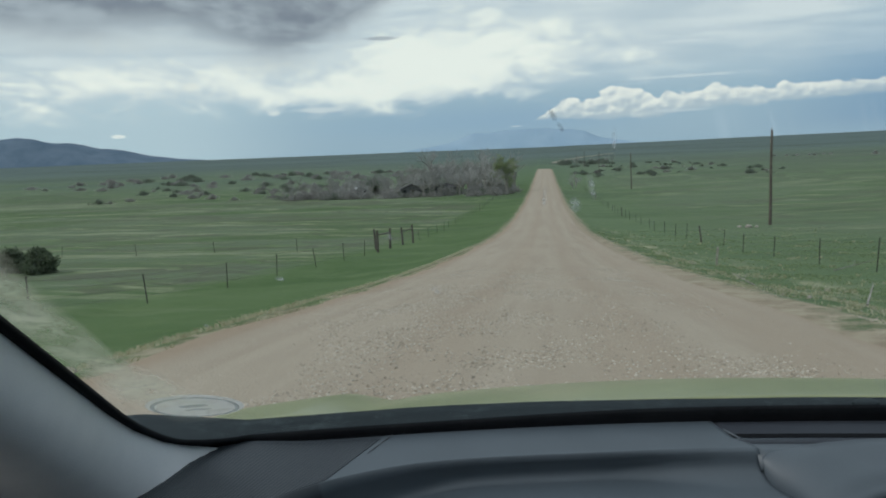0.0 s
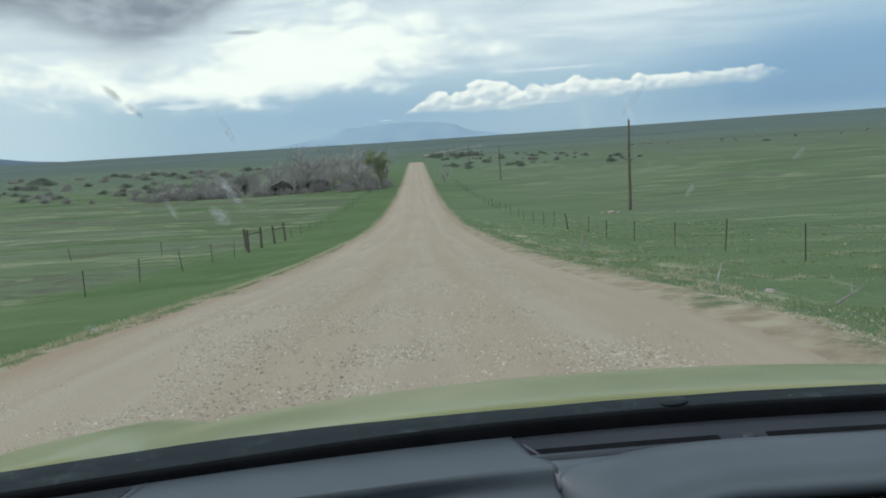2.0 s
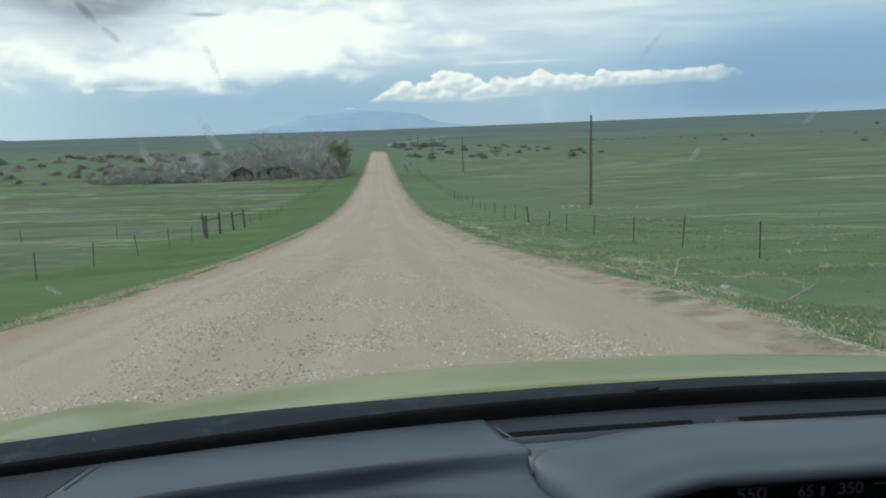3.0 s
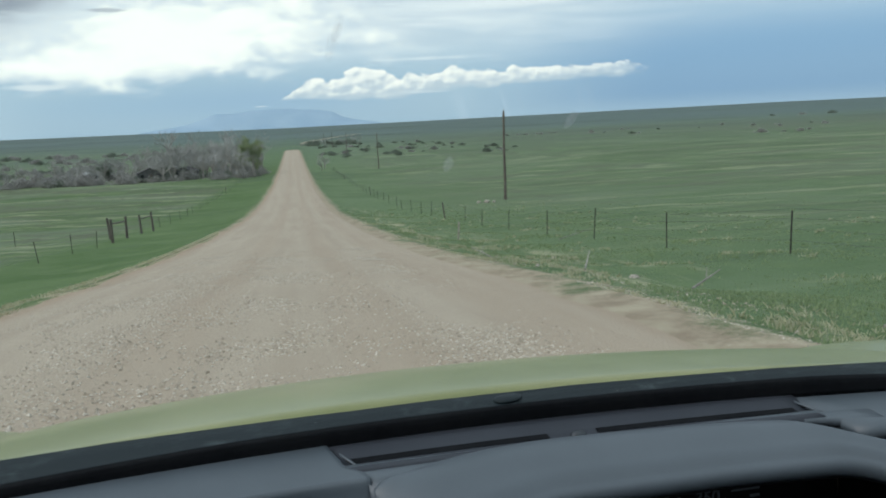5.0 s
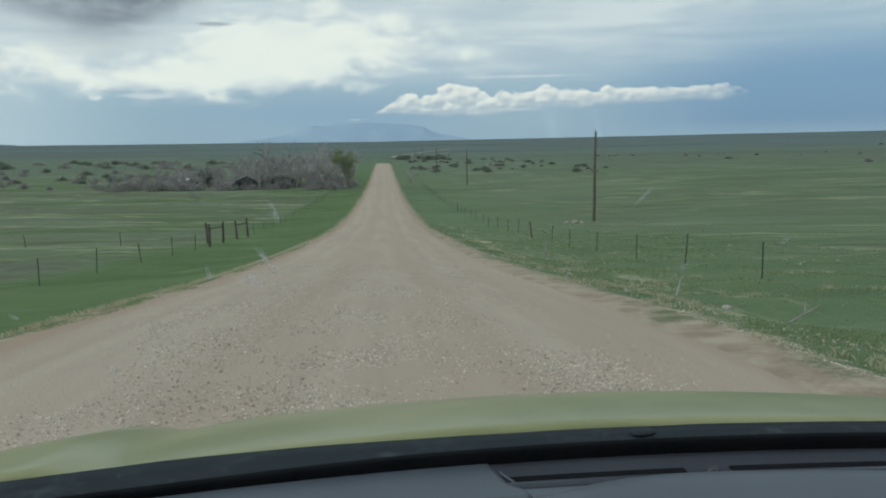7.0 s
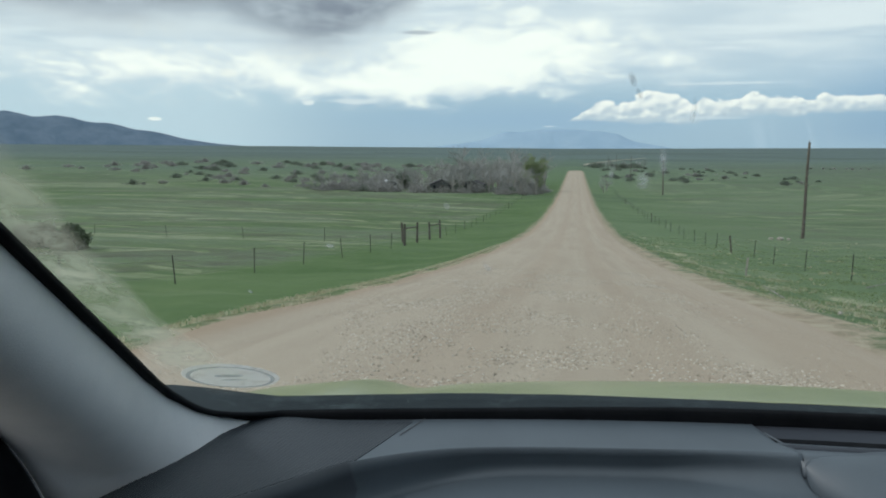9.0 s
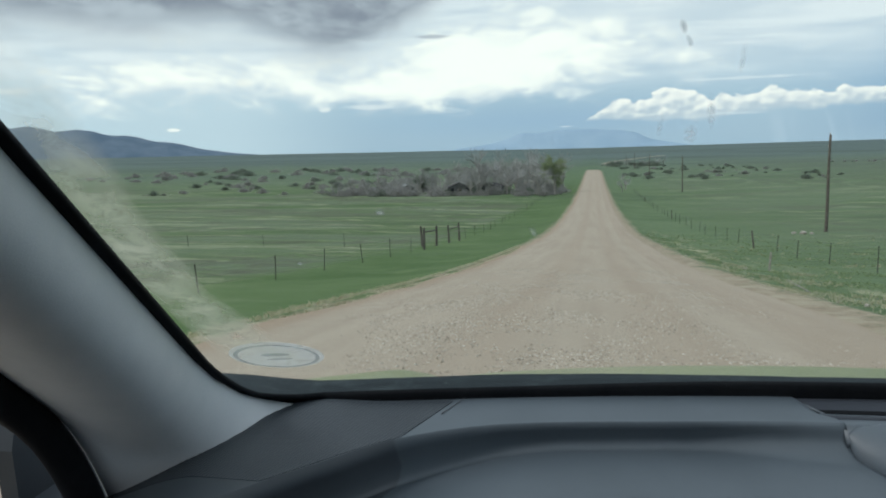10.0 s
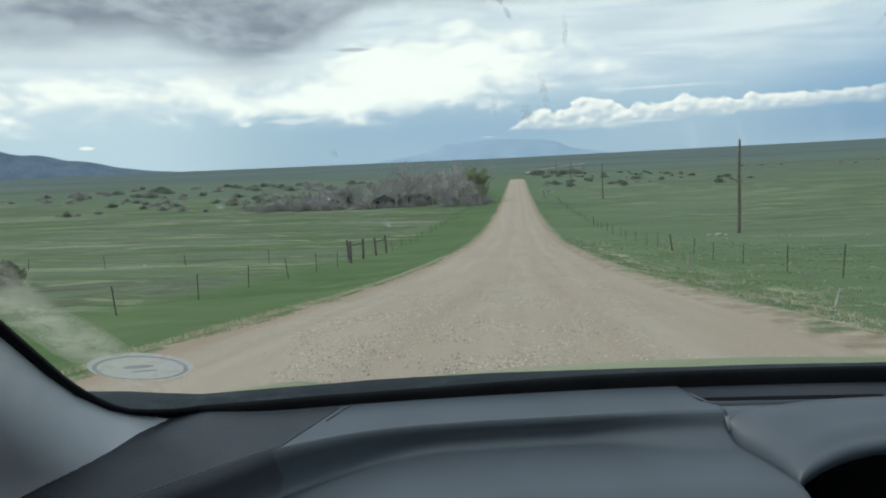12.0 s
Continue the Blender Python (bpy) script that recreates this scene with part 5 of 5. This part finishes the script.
def on_land(x, y, turn=0.0, tilt=0.0, s=1.0):
    return Matrix.Translation((x, y, float(land_z(x, y)))) @ Matrix.Rotation(radians(tilt), 4, "Y") @ Matrix.Rotation(turn, 4, "Z") @ Matrix.Diagonal((s, s, s, 1))


pole = utility_pole()
pole.matrix_basis = on_land(21.6, 80, 0.3, 0.4)
for i in range(1, 5):
    copy_thing(pole, on_land(21.6 + 0.3 * i, 80 + 128 * i, 0.4 * i, (-0.8, 0.6, -0.4, 0.3)[i - 1]))

# ---------------------------------------------------------------- trees and shrubs


def branch_mesh(name, seed, height, mat, limbs=5, depth=4, thin=0.5):
    """Recursive bare limbs as thin tapered three-sided rods, in one mesh each for trunk and crown."""
    rnd = random.Random(seed)
    trunk, crown = ([], []), ([], [])

    def rod3(store, a, b, r1, r2):
        V, F = store
        k = len(V)
        d = (b - a).normalized()
        u = d.orthogonal().normalized()
        w = d.cross(u)
        for c, r in ((a, r1), (b, r2)):
            for ang in (0, 2.094, 4.189):
                V.append(c + (u * math.cos(ang) + w * math.sin(ang)) * r)
        F += [(k, k + 1, k + 4, k + 3), (k + 1, k + 2, k + 5, k + 4), (k + 2, k, k + 3, k + 5)]

    tips = []

    def grow(p, d, length, r, level):
        q = p + d * length
        bend = Vector((rnd.gauss(0, 1), rnd.gauss(0, 1), rnd.gauss(0.2, 0.6))) * 0.12 * length
        m = p.lerp(q, 0.5) + bend * 0.5
        store = trunk if level < 2 else crown
        rod3(store, p, m, r, r * 0.8)
        rod3(store, m, q, r * 0.8, r * 0.55)
        if level >= depth:
            tips.append(q)
            return
        kids = limbs if level == 0 else rnd.choice((3, 3, 4))
        for i in range(kids):
            t = 1.0 if i == 0 else rnd.uniform(0.35, 1.0)
            a = p.lerp(q, t)
            spread = 0.45 if i == 0 else rnd.uniform(0.6, 1.15)
            side = Vector((rnd.gauss(0, 1), rnd.gauss(0, 1), rnd.gauss(0.15, 0.5))).normalized()
            grow(a, (d + side * spread + Vector((0, 0, 0.08))).normalized(), length * rnd.uniform(0.55, 0.80), max(r * rnd.uniform(0.45, 0.62), 0.016 * thin), level + 1)

    grow(Vector((0, 0, -0.2)), Vector((rnd.uniform(-0.08, 0.08), rnd.uniform(-0.08, 0.08), 1)).normalized(), height * 0.30, height * 0.026, 0)
    top = max(v.z for v in crown[0])
    f = height / top
    for V, _ in (trunk, crown):
        for v in V:
            v *= f
    return trunk, crown, [t * f for t in tips]


def leaf_cloud(points, n_each, spreadr, size, rnd):
    V, F = [], []
    for p in points:
        for _ in range(n_each):
            c = p + Vector((rnd.gauss(0, 1), rnd.gauss(0, 1), rnd.gauss(0, 0.8))) * spreadr
            u = Vector((rnd.gauss(0, 1), rnd.gauss(0, 1), rnd.gauss(0, 1))).normalized() * size * rnd.uniform(0.6, 1.4)
            w = u.orthogonal().normalized() * size * 0.6
            k = len(V)
            V += [c - u, c + w, c + u, c - w]
            F.append((k, k + 1, k + 2, k + 3))
    return V, F


def tree(name, seed, height, label, leafy=0, leaf_mat=None, group="trees beside the road", depth=4):
    root = tagged(empty(name), label, "tree", group)
    trunk, crown, tips = branch_mesh(name, seed, height, M_TWIG, depth=depth, thin=1.0)
    part("trunk", mesh_of("trunk", *trunk, M_BARK), None, root)
    V, F = crown
    V, F = list(V), list(F)
    part("crown", mesh_of("crown", V, F, M_TWIG), None, root, "bare grey twigs")
    if leafy:
        part("leaves", mesh_of("leaves", *leaf_cloud(tips, leafy, 0.28, 0.13, random.Random(seed + 50)), leaf_mat), None, root, "young pale green leaves")
    return root


def shrub(name, seed, w, h, mat, label, group, n=720):
    """A low thicket: thin stems and many small leaf blades with gaps."""
    rnd = random.Random(seed)
    root = tagged(empty(name), label, "shrub", group)
    bm = bmesh.new()
    pts = []
    for i in range(30):
        a, r = rnd.uniform(0, 6.28), min(1.0, abs(rnd.gauss(0, 0.5))) * w
        base = Vector((math.cos(a) * r * 0.6, math.sin(a) * r * 0.6, 0))
        tip = Vector((math.cos(a) * r, math.sin(a) * r, h * rnd.uniform(0.5, 1.0) * (1 - 0.65 * (r / w) ** 1.6)))
        rod(bm, base - Vector((0, 0, 0.1)), tip, 0.03, 0.010, 4)
        pts += [base.lerp(tip, 0.12), base.lerp(tip, 0.45), base.lerp(tip, 0.75), tip]
    part("stems", bm, M_BARK, root)
    part("leaves", mesh_of("leaves", *leaf_cloud(pts, max(3, n // len(pts)), 0.11 * w, 0.13, rnd), mat), None, root)
    return root


bare = [tree("bare_tree", 11 + i, h, "leafless grey cottonwood tree in the creek bottom", group="trees beside the road") for i, h in enumerate((9.0, 7.6, 6.4, 8.2))]
half = tree("leafy_tree", 31, 10.2, "cottonwood tree with fresh yellow-green leaves beside the road", 34, M_LEAF)
dark = tree("leafy_tree", 37, 5.0, "small dark green tree in the grove", 14, M_SHRUB)
rnd = random.Random(21)
half.matrix_basis = on_land(-9.8, 206, 0.5)
dark.matrix_basis = on_land(-49.0, 222, 0.2)
for i in range(150):
    y = rnd.uniform(204, 275)
    x = -9.5 - 66 * rnd.random() ** 1.1
    s = rnd.uniform(0.55, 1.20) * (1.38 if x > -34 else 0.95 if x > -52 else 0.72)
    m = on_land(x, y, rnd.uniform(0, 6.28), rnd.uniform(-3, 3), s)
    src = bare[i % 4]
    if i < 4:
        src.matrix_basis = m
    else:
        copy_thing(src, m)
copy_thing(bare[2], on_land(7.2, 214, 1.0, 0, 0.55))
copy_thing(bare[2], on_land(8.4, 226, 2.0, 0, 0.62))
for _ in range(14):
    copy_thing(bare[rnd.randrange(4)], on_land(rnd.uniform(13, 52), rnd.uniform(560, 680), rnd.uniform(0, 6.28), 0, rnd.uniform(0.6, 1.0)))

sage = [shrub("grey_shrub", 61 + i, 2.2, 1.15, M_SAGE, "grey-brown leafless shrub in the meadow", "shrubs in the valley") for i in range(3)]
green = [shrub("dark_shrub", 71 + i, 2.6, 1.0, M_SHRUB, "low dark green shrub in the meadow", "shrubs in the valley") for i in range(2)]
rnd = random.Random(44)
spots = [(rnd.uniform(-66, -8), rnd.uniform(200, 255), rnd.random() < 0.15, rnd.uniform(0.9, 2.2)) for _ in range(52)]
spots += [(-62 - 75 * rnd.random() ** 1.5, rnd.uniform(215, 330), rnd.random() < 0.25, rnd.uniform(0.5, 1.5)) for _ in range(40)]
spots += [(-100 + 12 * rnd.random() + 3.5 * k, 285 + rnd.uniform(-25, 30), rnd.random() < 0.35, rnd.uniform(0.8, 1.6)) for k in range(12)]
spots += [(-165 + 9.5 * k + rnd.uniform(-4, 4), 290 + rnd.uniform(-20, 40), rnd.random() < 0.3, rnd.uniform(0.9, 1.8)) for k in range(14)]
spots += [(-230 + 11 * k + rnd.uniform(-5, 5), 430 + rnd.uniform(-30, 60), rnd.random() < 0.3, rnd.uniform(1.4, 2.4)) for k in range(20)]
spots += [(-330 + 5.2 * k + rnd.uniform(-5, 5), 560 + rnd.uniform(-70, 90), rnd.random() < 0.4, rnd.uniform(1.6, 2.8)) for k in range(61)]
spots += [(-70 + 2.2 * k + rnd.uniform(-2, 2), 205 + rnd.uniform(-6, 12), rnd.random() < 0.15, rnd.uniform(1.2, 2.0)) for k in range(28)]
spots += [(12 + 75 * rnd.random() ** 1.4, rnd.uniform(270, 560), rnd.random() < 0.75, rnd.uniform(0.5, 1.3)) for _ in range(60)]
spots += [(-300 + 9.2 * k + rnd.uniform(-9, 9), 400 + rnd.uniform(-60, 60), rnd.random() < 0.2, rnd.uniform(0.8, 1.9)) for k in range(28)]
spots += [(rnd.uniform(12, 54), rnd.uniform(560, 680), 1, rnd.uniform(1.8, 3.0)) for _ in range(16)]
spots += [(212 + 9 * k + 3 * rnd.random(), 330 + 10 * rnd.random(), 0, (1.5, 0.7, 1.2, 0.8)[k]) for k in range(4)]
spots += [(rnd.uniform(150, 420), rnd.uniform(420, 640), rnd.random() < 0.4, rnd.uniform(0.5, 1.2)) for _ in range(26)]
spots += [(760, 1020, 1, 3.4), (700, 1000, 0, 2.6), (660, 1010, 1, 2.2)]
for i, (x, y, g_, s) in enumerate(spots):
    src = green[i % 2] if g_ else sage[i % 3]
    copy_thing(src, on_land(x, y, rnd.uniform(0, 6.28), 0, s))
sage[0].matrix_basis, sage[1].matrix_basis, sage[2].matrix_basis = on_land(-70, 268, 0, 0, 1.3), on_land(-83, 280, 1, 0, 1.4), on_land(-60, 275, 2, 0, 1.1)
green[0].matrix_basis, green[1].matrix_basis = on_land(-38, 262, 0, 0, 1.1), on_land(-118, 300, 1, 0, 1.4)
# dark thicket on the left: rounded bushes grown together
bush = shrub("thicket_bush", 91, 1.7, 1.75, M_HEDGE, "dense dark green bush in a thicket on the prairie", "bushes of the thicket", 5200)
bush.matrix_basis = on_land(-29.8, 42.6, 0.3, 0, 0.8)
for i in range(13):
    x, y = -30.6 - 1.05 * i + rnd.uniform(-0.3, 0.3), 43.0 + rnd.uniform(-0.8, 1.2)
    copy_thing(bush, on_land(x, y, rnd.uniform(0, 6.28), 0, rnd.uniform(0.82, 1.12)))

# ---------------------------------------------------------------- farm sheds in the grove


def shed(x, y, turn, w, d, h, roof_mat, label):
    root = tagged(empty("shed"), label, "shed", "sheds in the grove")
    bm = bmesh.new()
    box(bm, (-w / 2, -d / 2, -0.3), (w / 2, d / 2, h))
    part("wall", bm, M_WALLBOARD, root)
    bm = bmesh.new()
    o, rise = 0.3, w * 0.22
    pts = [(-w / 2 - o, h - 0.05), (0, h + rise), (w / 2 + o, h - 0.05), (w / 2 + o, h - 0.17), (0, h + rise - 0.12), (-w / 2 - o, h - 0.17)]
    a = [bm.verts.new((px, -d / 2 - o, pz)) for px, pz in pts]
    b = [bm.verts.new((px, d / 2 + o, pz)) for px, pz in pts]
    for i in range(6):
        bm.faces.new((a[i], a[(i + 1) % 6], b[(i + 1) % 6], b[i]))
    bm.faces.new(a)
    bm.faces.new(b[::-1])
    part("roof", bm, roof_mat, root)
    bm = bmesh.new()
    g1 = [bm.verts.new(v) for v in ((-w / 2, -d / 2 + 0.01, h), (w / 2, -d / 2 + 0.01, h), (0, -d / 2 + 0.01, h + rise - 0.13), (-w / 2, -d / 2 + 0.1, h), (w / 2, -d / 2 + 0.1, h), (0, -d / 2 + 0.1, h + rise - 0.13))]
    for f in ((0, 1, 2), (5, 4, 3), (0, 3, 4, 1), (1, 4, 5, 2), (2, 5, 3, 0)):
        bm.faces.new([g1[i] for i in f])
    part("gable", bm, M_WALLBOARD, root)
    bm = bmesh.new()
    box(bm, (-0.5, -d / 2 - 0.06, 0.0), (0.5, -d / 2 - 0.004, 2.0), 0.01)
    part("door", bm, M_WOOD, root)
    for sx in (-1, 1):
        bm = bmesh.new()
        box(bm, (sx * w * 0.32 - 0.4, -d / 2 - 0.04, 1.1), (sx * w * 0.32 + 0.4, -d / 2 - 0.004, 1.9), 0.01)
        part("window", bm, M_DARKPANE, root)
    root.matrix_basis = on_land(x, y, turn)
    return root


shed(-35.5, 208, 0.2, 6.0, 5.0, 2.2, M_ROOFING, "small dark grey wooden shed among bare trees")
shed(-27.5, 214, -0.3, 5.0, 4.0, 2.1, M_ROOFING, "low weathered wooden shed below bare trees")
shed(-52.0, 216, 0.5, 4.0, 3.5, 1.9, M_PALEROOF, "small shed with a pale metal roof in the grove")

# the road goes on far off as a pale track
V = []
for i in range(40):
    t = i / 39
    y = 690 + 560 * t
    x = 8 + 95 * t ** 1.5
    z = float(land_z(x, y)) + 0.5
    V += [(x - 2.6, y, z), (x + 2.6, y, z)]
track = new("far_track", mesh_of("far_track", V, grid_faces(40, 2, True), M_TRACK))
tagged(track, "pale earth track far off in the valley", "road", kind="structure")

# stones, sticks and a marker stake on the verge


def stone(seed, s):
    rnd = random.Random(seed)
    bm = bmesh.new()
    bmesh.ops.create_icosphere(bm, subdivisions=2, radius=s)
    for v in bm.verts:
        v.co *= 1 + 0.45 * noise.noise(v.co / s * 1.3 + Vector((seed, 0, 0)))
        v.co.z *= 0.6
    ob = part("stone", bm, M_ROCK, None, "", False)
    return tagged(ob, "pale rough stone lying on the road verge", "stone", "stones on the verge")


for i, (x, y, r) in enumerate(((18.6, 76.0, 0.30), (17.9, 76.4, 0.22), (19.4, 76.2, 0.18))):
    stone(40 + i, r).matrix_basis = on_land(x, y, i)
rnd = random.Random(5)
for i in range(26):
    left = rnd.random() < 0.5
    x = ROAD_L - rnd.uniform(0.0, 0.7) if left else ROAD_R + rnd.uniform(-0.1, 2.5)
    y = 6 + 32 * rnd.random() ** 1.3
    ob = stone(i, rnd.uniform(0.03, 0.10))
    ob.matrix_basis = on_land(x, y, rnd.uniform(0, 6))
for x, y, a, L in ((4.6, 12.0, 1.1, 0.7), (5.2, 9.6, 0.3, 0.5), (9.3, 27.0, 0.5, 1.8), (4.3, 17.0, 2.2, 0.6)):
    bm = bmesh.new()
    p = Vector((0, 0, 0.03))
    q = Vector((L * math.cos(a), L * math.sin(a), 0.22))
    rod(bm, p, q, 0.018, 0.008, 6)
    rod(bm, p.lerp(q, 0.5), p.lerp(q, 0.5) + Vector((0.1, 0.18, 0.12)), 0.008, 0.004, 5)
    ob = part("stick", bm, M_BARK, None)
    ob.matrix_basis = on_land(x, y)
    tagged(ob, "dead grey branch lying in the verge grass", "stick")
bm = bmesh.new()
box(bm, (-0.04, -0.01, -0.1), (0.04, 0.01, 0.75), 0.005)
stake = part("marker_stake", bm, M_ROCK, None)
stake.matrix_basis = on_land(6.4, 31, 0.1, 4)
tagged(stake, "pale wooden marker stake leaning on the verge", "stake")
